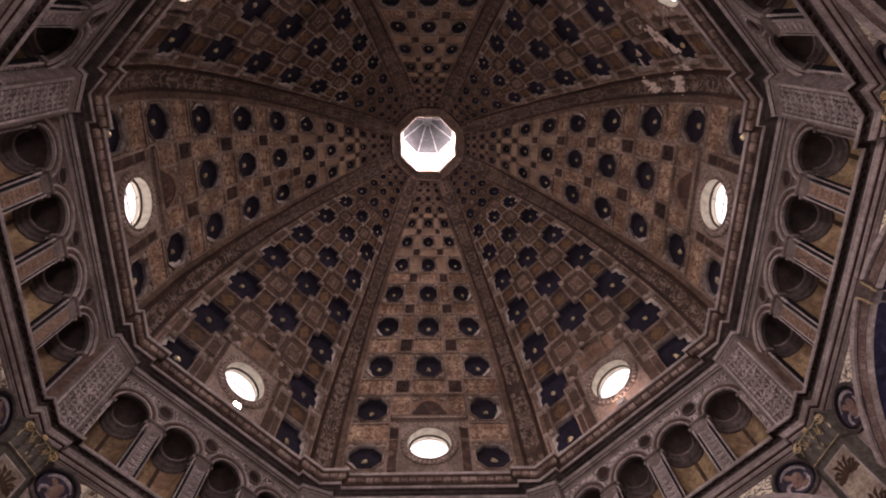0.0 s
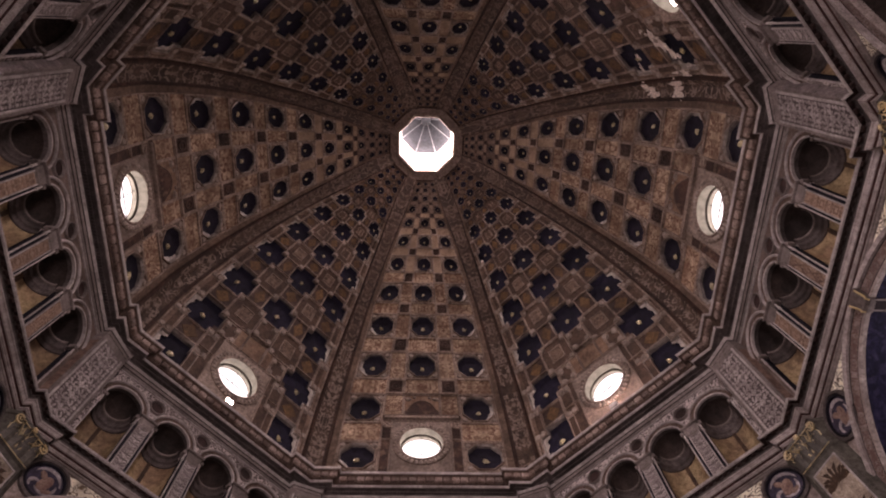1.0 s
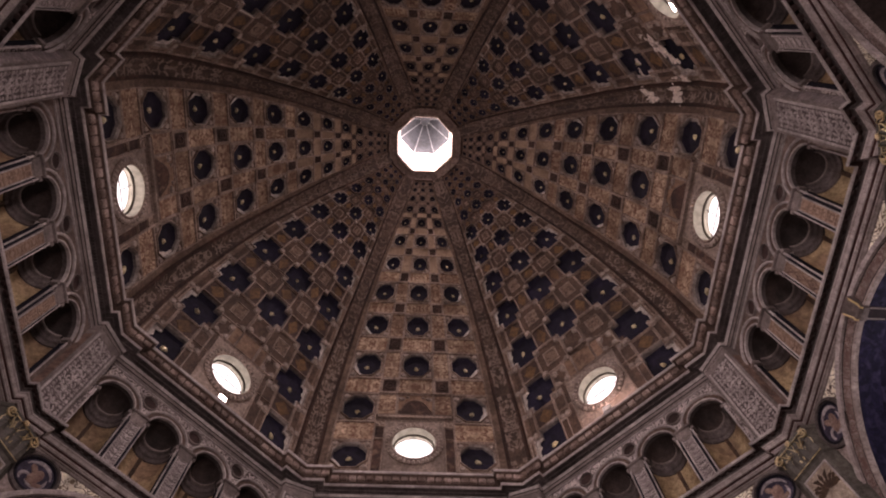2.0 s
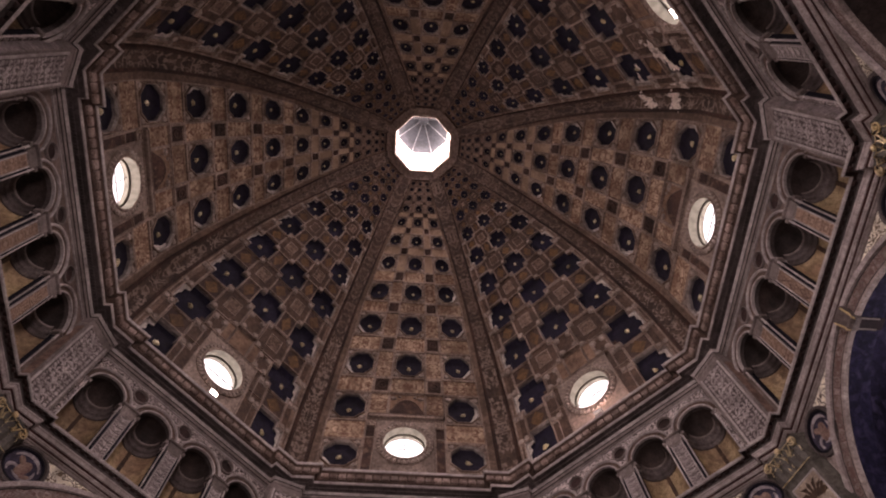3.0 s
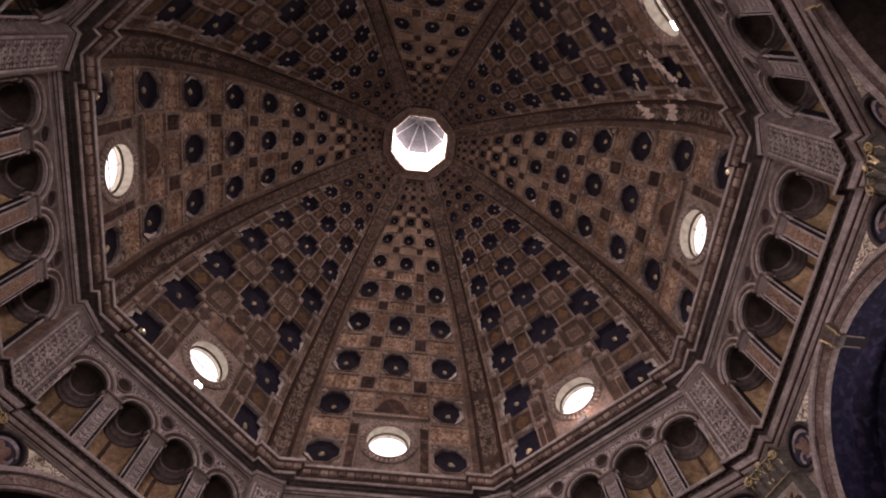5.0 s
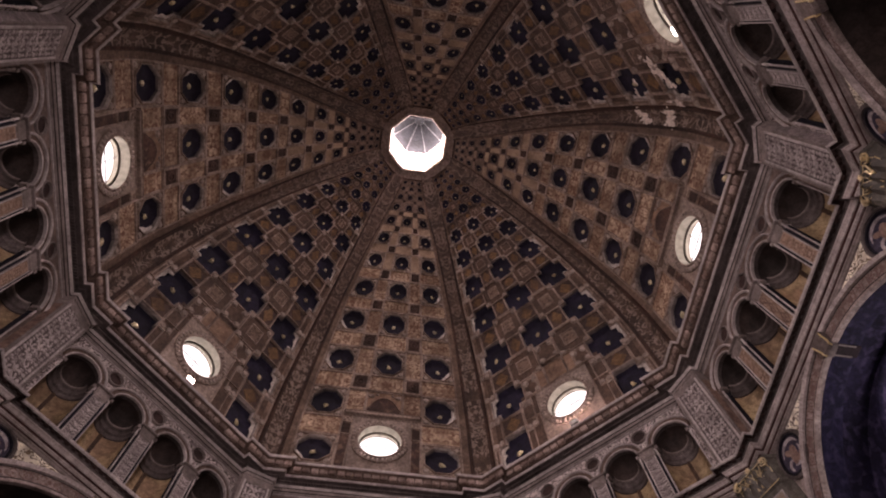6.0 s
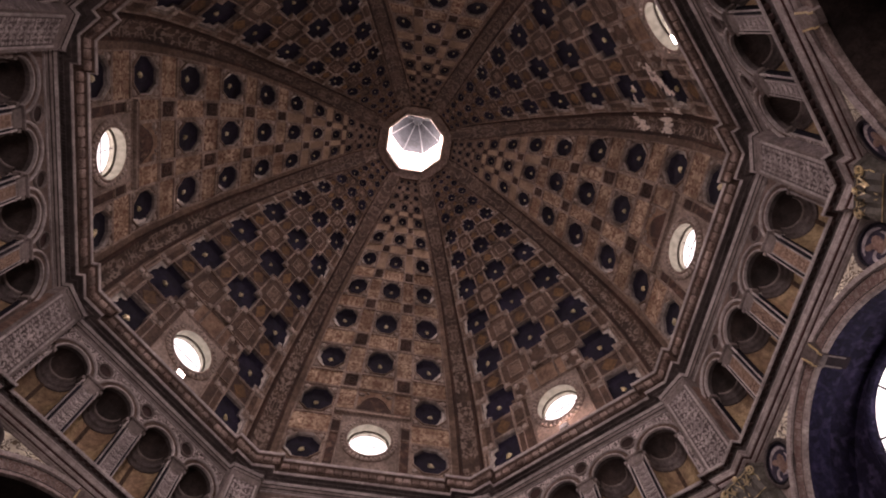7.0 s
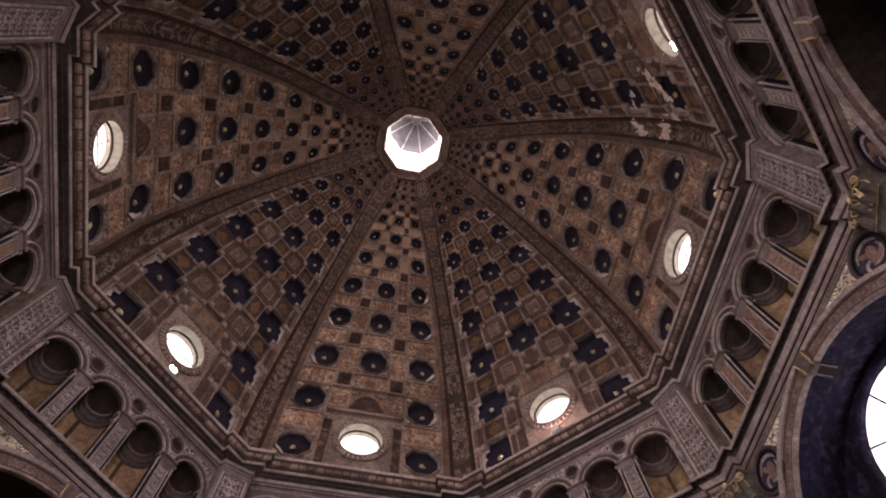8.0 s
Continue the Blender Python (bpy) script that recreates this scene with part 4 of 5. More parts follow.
def niche():
    ob = empty("niche", "round-headed wall niche with an ochre curved back and dark half dome", "niche", "niches of the gallery")
    n = 20
    arc = [(-N_R * math.cos(math.pi * j / n), N_R * math.sin(math.pi * j / n)) for j in range(n + 1)]
    y0 = 0.115
    for j0, j1, in ((0, n // 2), (n // 2, n)):
        bm = bmesh.new()
        grid_mesh(bm, [[(x, y0 + y, z) for x, y in arc[j0:j1 + 1]] for z in (-1.71, -0.25)])
        part("back_panel", bm, OCHRE, ob, smooth=True)
    bm = bmesh.new()
    box(bm, -0.04, 0.04, y0 + N_R - 0.03, y0 + N_R + 0.01, -1.71, -0.2)
    part("batten", bm, LEAF, ob)
    bm = bmesh.new()
    rows = []
    for rr, z in ((N_R + 0.01, -0.32), (N_R - 0.03, -0.31), (N_R - 0.035, -0.22), (N_R - 0.07, -0.19), (N_R - 0.075, -0.10), (N_R - 0.12, -0.06), (N_R - 0.125, -0.01), (N_R, 0.0)):
        rows.append([(x * rr / N_R, y0 + y * rr / N_R, z) for x, y in arc])
    grid_mesh(bm, rows)
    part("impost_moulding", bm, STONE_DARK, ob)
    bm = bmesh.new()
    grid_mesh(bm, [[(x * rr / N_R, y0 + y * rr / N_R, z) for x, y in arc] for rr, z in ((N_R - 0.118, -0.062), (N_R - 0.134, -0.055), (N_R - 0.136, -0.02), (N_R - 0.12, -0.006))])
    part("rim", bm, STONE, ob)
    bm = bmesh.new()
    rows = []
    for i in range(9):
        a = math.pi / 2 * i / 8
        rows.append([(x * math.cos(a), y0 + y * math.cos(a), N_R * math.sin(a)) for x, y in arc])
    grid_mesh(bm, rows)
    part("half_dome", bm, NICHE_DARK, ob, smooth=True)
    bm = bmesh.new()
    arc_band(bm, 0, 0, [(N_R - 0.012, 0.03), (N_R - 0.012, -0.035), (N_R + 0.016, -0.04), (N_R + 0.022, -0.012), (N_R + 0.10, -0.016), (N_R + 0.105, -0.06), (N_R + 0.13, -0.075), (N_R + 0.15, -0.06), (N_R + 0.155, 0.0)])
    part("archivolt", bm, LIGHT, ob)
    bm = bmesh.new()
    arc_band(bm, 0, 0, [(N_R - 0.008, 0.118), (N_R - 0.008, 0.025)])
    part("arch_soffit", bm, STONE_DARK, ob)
    bm = bmesh.new()
    arc_band(bm, 0, 0, [(N_R + 0.022, -0.014), (N_R + 0.023, -0.021), (N_R + 0.101, -0.024), (N_R + 0.103, -0.014)])
    part("archivolt_groove", bm, FRIEZE, ob)
    for sg in (-1, 1):
        bm = bmesh.new()
        x = sg * (N_R - 0.006)
        grid_mesh(bm, [[(x, 0.03, z), (x, 0.115, z), (x - sg * 0.02, 0.118, z)] for z in (-1.71, -0.12)])
        part("jamb", bm, STRIP, ob, "dark jamb")
        bm = bmesh.new()
        q = Matrix.Translation((sg * (N_R - 0.012), -0.012, 0))
        for r0, za, zb in ((0.017, -1.71, -0.26), (0.03, -0.30, -0.26), (0.022, -0.26, -0.12)):
            bmesh.ops.create_cone(bm, segments=10, radius1=r0, radius2=r0, depth=zb - za, cap_ends=True, matrix=q @ Matrix.Translation((0, 0, (za + zb) / 2)))
        part("colonnette", bm, LIGHT, ob, "thin stone colonnette", smooth=False)
        bm = bmesh.new()
        box(bm, sg * (N_R - 0.04) - 0.036, sg * (N_R - 0.04) + 0.036, -0.03, 0.12, -0.10, 0.0, 0.008)
        part("impost", bm, STONE, ob)
    return ob


N0 = niche()
N0.matrix_basis = Matrix.Translation((NICHES[0], WALL, N_Z))
for k in range(8):
    for c in NICHES:
        if k or c != NICHES[0]:
            copy_thing(N0, turn(k) @ Matrix.Translation((c, WALL, N_Z)))


def sprig(bm, x, z, lean, tall, wide, y, rise=0.012):
    """A small carved leaf on an upright panel: a ridge with a thick edge, leaning by so many degrees."""
    d = Vector((math.sin(math.radians(lean)), math.cos(math.radians(lean))))
    e = Vector((d.y, -d.x)) * (wide / 2)
    o = Vector((x, z)) - d * (tall / 2)
    rim = [o, o + d * tall * 0.3 + e * 0.9, o + d * tall * 0.6 + e, o + d * tall * 0.8 + e * 0.55, o + d * tall,
           o + d * tall * 0.8 - e * 0.55, o + d * tall * 0.6 - e, o + d * tall * 0.3 - e * 0.9]
    low = [bm.verts.new((p.x, y, p.y)) for p in rim]
    high = [bm.verts.new((p.x, y - rise * 0.7, p.y)) for p in rim]
    mid = bm.verts.new((o.x + d.x * tall * 0.55, y - rise * 1.3, o.y + d.y * tall * 0.55))
    for i in range(8):
        bm.faces.new((low[i], low[(i + 1) % 8], high[(i + 1) % 8], high[i]))
        bm.faces.new((high[i], high[(i + 1) % 8], mid))


def curl(bm, x, z, rad, thick, a0, a1, y, rise=0.011):
    """A carved scroll: a strip along an arc that tightens."""
    rows = []
    for j in range(10):
        a = math.radians(a0 + (a1 - a0) * j / 9)
        r = rad * (1 - 0.35 * j / 9)
        rows.append([(x + q * math.cos(a), yy, z + q * math.sin(a)) for q, yy in ((r + thick / 2, y), (r + thick / 2, y - rise), (r - thick / 2, y - rise), (r - thick / 2, y))])
    grid_mesh(bm, rows)


def scrollwork(half, z0, z1, y):
    """Mirrored leaves and scrolls up the middle of a panel, with a row of bells along both edges."""
    bm = bmesh.new()
    wide = half > 0.17
    step = 0.175 if wide else 0.15
    n = int((z1 - z0) / step)
    step = (z1 - z0) / n
    f = half / 0.245 if wide else half / 0.108
    for i in range(n):
        z = z0 + step * (i + 0.5)
        flip = 1 if i % 2 else -1
        if wide:
            sprig(bm, 0, z, 0, step * 0.78, 0.075 if i % 3 else 0.105, y)
            sprig(bm, 0, z + step * 0.5, 90, 0.13, 0.036, y)
            for sg in (-1, 1):
                sprig(bm, sg * 0.062 * f, z - 0.03, sg * 38 * flip, 0.14, 0.05, y)
                sprig(bm, sg * 0.105 * f, z + 0.055, sg * (60 if flip > 0 else -25), 0.12, 0.045, y)
                curl(bm, sg * 0.135 * f, z - 0.02, 0.04, 0.027, 90 - sg * 90, 90 - sg * 90 + sg * flip * 270, y)
                sprig(bm, sg * 0.205 * f, z + 0.02, 180 if flip > 0 else 0, 0.105, 0.075, y)
                sprig(bm, sg * 0.205 * f, z - step * 0.42, sg * 70, 0.075, 0.04, y)
        else:
            sprig(bm, 0, z, 0, step * 0.8, 0.052, y)
            for sg in (-1, 1):
                sprig(bm, sg * 0.045 * f, z + 0.02, sg * 35, 0.10, 0.044, y)
                sprig(bm, sg * 0.09 * f, z - 0.02, -sg * 30, 0.05, 0.03, y)
                curl(bm, sg * 0.06 * f, z - 0.05, 0.022, 0.016, 90 - sg * 90, 90 - sg * 90 + sg * 250, y)
                sprig(bm, sg * 0.084 * f, z + 0.045, sg * 60 * flip, 0.06, 0.036, y)
    return bm


def pilaster(carved, label):
    ob = empty("pilaster", label, "pilaster", "pilasters between the niches")
    bm = bmesh.new()
    box(bm, -0.135, 0.135, -0.045, 0.01, -1.68, -0.25, 0.006)
    part("shaft", bm, STONE, ob)
    for sg in (-1, 1):
        # a near-black strip painted as the shadow beside the shaft
        bm = bmesh.new()
        box(bm, sg * 0.167 - 0.03, sg * 0.167 + 0.03, -0.02, 0.01, -1.68, -0.15)
        part("side_strip", bm, STRIP, ob, "dark strip for the shadow beside the shaft")
        bm = bmesh.new()
        box(bm, sg * 0.124 - 0.011, sg * 0.124 + 0.011, -0.058, -0.04, -1.68, -0.27)
        part("edge_bead", bm, LIGHT, ob)
    bm = bmesh.new()
    box(bm, -0.108, 0.108, -0.052, -0.04, -1.68, -0.30)
    lay_uv(bm, lambda c: (c.x, c.z))
    panel = part("panel", bm, carved, ob)
    if carved is GROUND_PALE:
        part("relief", scrollwork(0.108, -1.66, -0.31, -0.052), RELIEF, panel, "pale carved leaves and scrolls")
    bm = bmesh.new()
    prof_ = [(-0.26, 0.155), (-0.22, 0.168), (-0.20, 0.16), (-0.03, 0.17), (-0.02, 0.215), (0.015, 0.22), (0.02, 0.17)]
    grid_mesh(bm, [[(-w, 0.01, z), (-w, -(w - 0.11), z), (w, -(w - 0.11), z), (w, 0.01, z)] for z, w in prof_])
    part("capital", bm, STONE, ob)
    return ob


P_RED = pilaster(CARVED_RED, "stone pilaster with a worn red-brown painted panel")
P_GREY = pilaster(GROUND_PALE, "stone pilaster with a pale carved scrollwork panel")
made = {}
for k in range(8):
    src = P_GREY if k % 2 else P_RED
    for c in (-1.245, 0.0, 1.245):
        m = turn(k) @ Matrix.Translation((c, WALL, N_Z))
        if src.name in made:
            copy_thing(src, m)
        else:
            src.matrix_basis = m
            made[src.name] = 1


def spandrel_roundel():
    bm = bmesh.new()
    n = 16
    rows = [[(r * math.cos(2 * math.pi * j / n), y, r * math.sin(2 * math.pi * j / n)) for j in range(n)] for r, y in ((0.192, 0.0), (0.19, -0.045), (0.18, -0.06), (0.166, -0.06), (0.158, -0.045), (0.152, -0.004))]
    grid_mesh(bm, rows, closed=True)
    ob = tagged(part("spandrel_roundel", bm, STONE), "small stone roundel between two arches, with a dark disc for a shaded hole", "roundel", "roundels between the arches")
    # a flat dark disc painted as the shade of a recess
    bm = bmesh.new()
    vs = [bm.verts.new((0.154 * math.cos(2 * math.pi * j / n), -0.004, 0.154 * math.sin(2 * math.pi * j / n))) for j in range(n)]
    bm.faces.new(vs)
    part("hollow", bm, BLOCK_RED, ob)
    return ob


R0 = spandrel_roundel()
first = True
for k in range(8):
    for c in (-1.245, 0.0, 1.245):
        m = turn(k) @ Matrix.Translation((c, WALL, 13.08))
        if first:
            R0.matrix_basis, first = m, False
        else:
            copy_thing(R0, m)

# ---- corner piers of the gallery ----


PIER_U = 2.40


def corner_pier(grey):
    """At the corner between two sides; y is outwards along the diagonal. grey: on which hand the carved side lies."""
    ob = empty("corner_pier", "broad corner pier with a pale carved scrollwork panel", "pier", "corner piers of the gallery")
    ra = WALL - 0.222
    c = WALL + 0.20
    half = (ra / math.cos(math.pi / 8) - c) / T8
    q = math.pi / 8

    def side_pt(u, r, sg):
        """A point on the wall of the side on the given hand, in the pier's own plan."""
        n = Vector((sg * math.sin(q), math.cos(q)))
        t = Vector((math.cos(q), -sg * math.sin(q)))
        return n * r - t * (sg * u)

    line = [side_pt(PIER_U, WALL + 0.05, -1), side_pt(PIER_U, ra, -1), Vector((-half, c)), Vector((half, c)), side_pt(PIER_U, ra, 1), side_pt(PIER_U, WALL + 0.05, 1)]
    bm = bmesh.new()
    grid_mesh(bm, [[(p.x, p.y, z) for p in line] for z in (10.97, 13.45)])
    part("shaft", bm, STONE, ob)
    bm = bmesh.new()
    w = half - 0.055
    box(bm, -w, w, c - 0.012, c + 0.02, 10.98, 13.22)
    panel = part("carved_panel", bm, CARVED, ob, "dark ground of a carved panel")
    part("relief", scrollwork(w - 0.02, 10.99, 13.2, c - 0.012), RELIEF, panel, "pale carved leaves and scrolls")
    for sg in (-1, 1):
        bm = bmesh.new()
        box(bm, sg * (w + 0.022) - 0.022, sg * (w + 0.022) + 0.022, c - 0.034, c + 0.02, 10.98, 13.26, 0.008)
        part("panel_bead", bm, LIGHT, ob)
        # a narrow panel on each flank: red-brown towards one kind of side, carved towards the other
        a, b = side_pt(PIER_U - 0.006, ra + 0.03, sg), side_pt(PIER_U - 0.006, WALL - 0.02, sg)
        bm = bmesh.new()
        grid_mesh(bm, [[(a.x, a.y, z), (b.x, b.y, z)] for z in (10.98, 13.1)])
        mid = (a + b) / 2
        lay_uv(bm, lambda c: ((c.xy - mid).length * (1 if (c.xy - mid).dot(b - a) > 0 else -1), c.z))
        if sg == grey:
            flank = part("flank_panel", bm, GROUND_PALE, ob, "narrow carved strip")
            bm = scrollwork(0.088, 10.99, 13.08, 0.0)
            d = (b - a).normalized()
            n = Vector((d.y, -d.x)) * (1 if d.y * sg < 0 else -1)
            for v in bm.verts:
                p = mid + d * v.co.x - n * v.co.y
                v.co = (p.x, p.y, v.co.z)
            part("relief", bm, RELIEF, flank, "pale carved leaves and scrolls")
        else:
            part("flank_panel", bm, FLANK_RED, ob, "plain red-brown painted strip")
    return ob


FLANK_RED = mat("red_brown_plaster", (0.25, 0.165, 0.135), (0.15, 0.098, 0.08), grain=10)
for hand in (1, -1):
    C0 = corner_pier(hand)
    C0.matrix_basis = turn(0.5 if hand > 0 else 1.5)
    for k in range(2, 8, 2):
        copy_thing(C0, turn((0.5 if hand > 0 else 1.5) + k))

# ---- blocks under the upper cornice and under the ledge ----

def run_of_blocks(name, count, span, r, z, sx, sy, sz, material, label, category):
    """One mesh of small blocks on each side."""
    bm = bmesh.new()
    for i in range(count):
        u = -span + 2 * span * i / (count - 1)
        box(bm, u - sx, u + sx, r - sy, r + sy, z - sz, z + sz)
    ob = tagged(part(name, bm, material), label, category, kind="stuff")
    each_side(ob)


def blocks(name, parent, material, places, size, bevel):
    """Single blocks along each side, as parts that share one mesh: places are (along, out, up)."""
    bm = bmesh.new()
    box(bm, -size[0], size[0], -size[1], size[1], -size[2], size[2], bevel)
    mesh = None
    for k in range(8):
        for u, r, z in places:
            if mesh is None:
                ob = part(name, bm, material, parent)
                mesh = ob.data
            else:
                ob = new(name, mesh)
                ob.parent = parent
            ob.matrix_basis = turn(k) @ Matrix.Translation((u, r, z))


blocks("modillion", CORNICE, EGG, [(-1.93 + 0.2144 * i, 6.60, 13.845) for i in range(19)] + [(sg * u, 6.45, 13.845) for sg in (-1, 1) for u in (2.16, 2.37, 2.58)], (0.096, 0.045, 0.076), 0.022)
blocks("ledge_block", LEDGE, BLOCK_RED, [(-2.14 + 0.1646 * i, 6.855, 10.93) for i in range(27)] + [(sg * u, 6.705, 10.93) for sg in (-1, 1) for u in (2.36, 2.52, 2.68)], (0.052, 0.042, 0.022), 0.02)
run_of_blocks("rope_bead", 116, 2.09, 6.786, 10.965, 0.010, 0.012, 0.024, LIGHT, "fine row of pale beads on the lip of a ledge", "beads")
run_of_blocks("corona_bead", 34, 2.02, 6.668, 13.692, 0.045, 0.012, 0.03, LIGHT, "row of short pale bars on a cornice", "beads")
run_of_blocks("dentil_row", 60, 2.05, 6.83, 13.63, 0.016, 0.05, 0.022, STONE_DARK, "fine row of stone dentils under a cornice", "dentils")

# ---- lower zone: archivolts, keystones, tondi, corner capitals ----


CONSOLE = mat("dark_red_console", (0.022, 0.010, 0.013), (0.012, 0.006, 0.008), grain=10)
KEYSTONE = mat("keystone_stone", (0.24, 0.195, 0.18), (0.13, 0.104, 0.096), grain=12)


def great_arch(lit):
    """lit: over a chapel with a window, where a console runs in under the keystone."""
    ob = empty("great_arch", "wide round stone archivolt with a painted band", "archivolt", "great arches")
    bm = bmesh.new()
    R = ARCH_R
    arc_band(bm, 0, ARCH_Z, [(R - 0.012, 0.03), (R - 0.012, -0.045), (R - 0.004, -0.06), (R + 0.03, -0.062), (R + 0.042, -0.045), (R + 0.056, -0.04), (R + 0.06, -0.02)], steps=64)
    part("inner_moulding", bm, STUCCO, ob)
    bm = bmesh.new()
    arc_band(bm, 0, ARCH_Z, [(R + 0.055, -0.034), (R + 0.08, -0.036)], steps=64)
    arc_band(bm, 0, ARCH_Z, [(R + 0.262, -0.036), (R + 0.286, -0.034)], steps=64)
    part("groove", bm, STRIP_STONE, ob, "dark groove along the painted band")
    bm = bmesh.new()
    arc_band(bm, 0, ARCH_Z, [(R + 0.28, -0.03), (R + 0.29, -0.08), (R + 0.36, -0.10), (R + 0.39, -0.06), (R + 0.40, 0.0)], steps=64)
    part("moulding", bm, FASCIA, ob)
    bm = bmesh.new()
    arc_band(bm, 0, ARCH_Z, [(R + 0.055, -0.03), (R + 0.285, -0.03)], steps=64)
    lay_uv(bm, lambda c: (math.hypot(c.x, c.z - ARCH_Z) - R - 0.17, math.atan2(c.x, c.z - ARCH_Z) * R))
    part("painted_band", bm, ARCH_BAND, ob)
    bm = bmesh.new()
    z0 = ARCH_Z + R - 0.09
    shape = [(z0, 0.115, -0.10), (z0 + 0.03, 0.125, -0.15), (z0 + 0.12, 0.13, -0.12), (z0 + 0.22, 0.14, -0.15), (z0 + 0.30, 0.15, -0.17), (z0 + 0.37, 0.15, -0.17)]
    grid_mesh(bm, [[(-w, 0.0, z), (-w, y, z), (w, y, z), (w, 0.0, z)] for z, w, y in shape])
    bm.faces.new([bm.verts.new(p) for p in ((-0.115, 0.0, z0), (-0.115, -0.10, z0), (0.115, -0.10, z0), (0.115, 0.0, z0))])
    key = part("keystone", bm, KEYSTONE, ob)
    if lit:
        bm = bmesh.new()
        box(bm, -0.11, 0.11, 0.005, 0.44, z0 + 0.055, z0 + 0.13, 0.01)
        console = part("console", bm, CONSOLE, key, "dark red console under the arch")
        for x in (-0.095, 0.095):
            bm = bmesh.new()
            box(bm, x - 0.014, x + 0.014, 0.0, 0.34, z0 + 0.04, z0 + 0.056, 0.004)
            part("fillet", bm, STONE, console, "stone fillet")
    for sg in (-1, 1):
        bm = bmesh.new()
        rows = []
        for z, w, y in shape[:-1]:
            rows.append([(sg * (w + 0.004), y - 0.004, z), (sg * (w + 0.004), y - 0.02, z), (sg * (w - 0.022), y - 0.02, z), (sg * (w - 0.022), y - 0.004, z)])
        grid_mesh(bm, rows)
        part("gilded_edge", bm, GOLD, key, "gilded edge")
    return ob


for first_k in (0, 1):
    G0 = great_arch(first_k == 0)
    G0.matrix_basis = turn(first_k) @ Matrix.Translation((0, LOW, 0))
    for k in (2, 4, 6):
        copy_thing(G0, turn(first_k + k) @ Matrix.Translation((0, LOW, 0)))


def tondo():
    ob = empty("tondo", "round painted medallion in a dark moulded frame", "medallion", "medallions of the spandrels")
    n = 28

    def ring(pr, material, name, cap=False):
        bm = bmesh.new()
        vs = grid_mesh(bm, [[(r * math.cos(2 * math.pi * j / n), y, r * math.sin(2 * math.pi * j / n)) for j in range(n)] for r, y in pr], closed=True)
        if cap:
            bm.faces.new(vs[-1])
        return part(name, bm, material, ob)

    ring([(0.30, 0.0), (0.295, -0.05), (0.26, -0.06), (0.25, -0.02)], STONE_DARK, "outer_frame")
    ring([(0.25, -0.02), (0.245, -0.045), (0.222, -0.045), (0.22, -0.01)], STRIP, "inner_frame")
    ring([(0.22, -0.012), (0.1, -0.012), (0.02, -0.012)], TONDO, "field", True)
    for x, z, r, a0, a1 in ((0.0, 0.0, 0.18, 0.15, 0.95), (0.02, -0.02, 0.13, 0.9, 1.75), (-0.09, -0.09, 0.06, -0.3, 0.9)):
        bm = bmesh.new()
        rows = []
        for i in range(17):
            a = math.pi * (a0 + (a1 - a0) * i / 16)
            w = 0.022 * math.sin(math.pi * (0.06 + 0.9 * i / 16)) + 0.003
            rows.append([(x - q * math.cos(a), y, z + q * math.sin(a)) for q, y in ((r - w, -0.013), (r - w * 0.4, -0.02), (r + w * 0.4, -0.02), (r + w, -0.013))])
        grid_mesh(bm, rows)
        part("painted_swirl", bm, SWIRL, ob, "pale painted swirl")
    for x, z, tilt, rx, rz in ((0.015, -0.02, 20, 0.075, 0.125), (-0.055, 0.07, -40, 0.04, 0.07), (0.08, -0.11, 60, 0.035, 0.07)):
        bm = bmesh.new()
        bmesh.ops.create_icosphere(bm, subdivisions=2, radius=1.0, matrix=Matrix.Translation((x, -0.012, z)) @ pose(0, 0, 0, 0, tilt, 0) @ Matrix.Diagonal((rx, 0.018, rz, 1)))
        part("painted_shape", bm, FLESH, ob, "plain rounded shape", smooth=True)
    return ob


TONDO = mat("tondo_field", (0.075, 0.064, 0.10), (0.035, 0.03, 0.05), grain=14)
FLESH = mat("tondo_shape", (0.36, 0.25, 0.20), (0.2, 0.12, 0.10), grain=22)
T0 = tondo()
first = True
for k in range(8):
    for sg in (-1, 1):
        m = turn(k) @ Matrix.Translation((sg * 2.06, LOW, 10.22)) @ Matrix.Diagonal((1.2, 1, 1.2, 1))
        if first:
            T0.matrix_basis, first = m, False
        else:
            copy_thing(T0, m)

# gilded field of each spandrel
for sg in (-1, 1):
    bm = bmesh.new()
    R = ARCH_R + 0.43
    us = [0.75 + 0.1 * i for i in range(12)]
    rows = [[(sg * u, LOW - 0.006, ARCH_Z + math.sqrt(R * R - u * u)), (sg * u, LOW - 0.006, max(10.65, ARCH_Z + math.sqrt(R * R - u * u)))] for u in us]
    grid_mesh(bm, rows)
    ob = tagged(part("spandrel_field", bm, GOLD_DULL), "gilded scrollwork field between arch and ledge", "spandrel", kind="structure")
    each_side(ob)


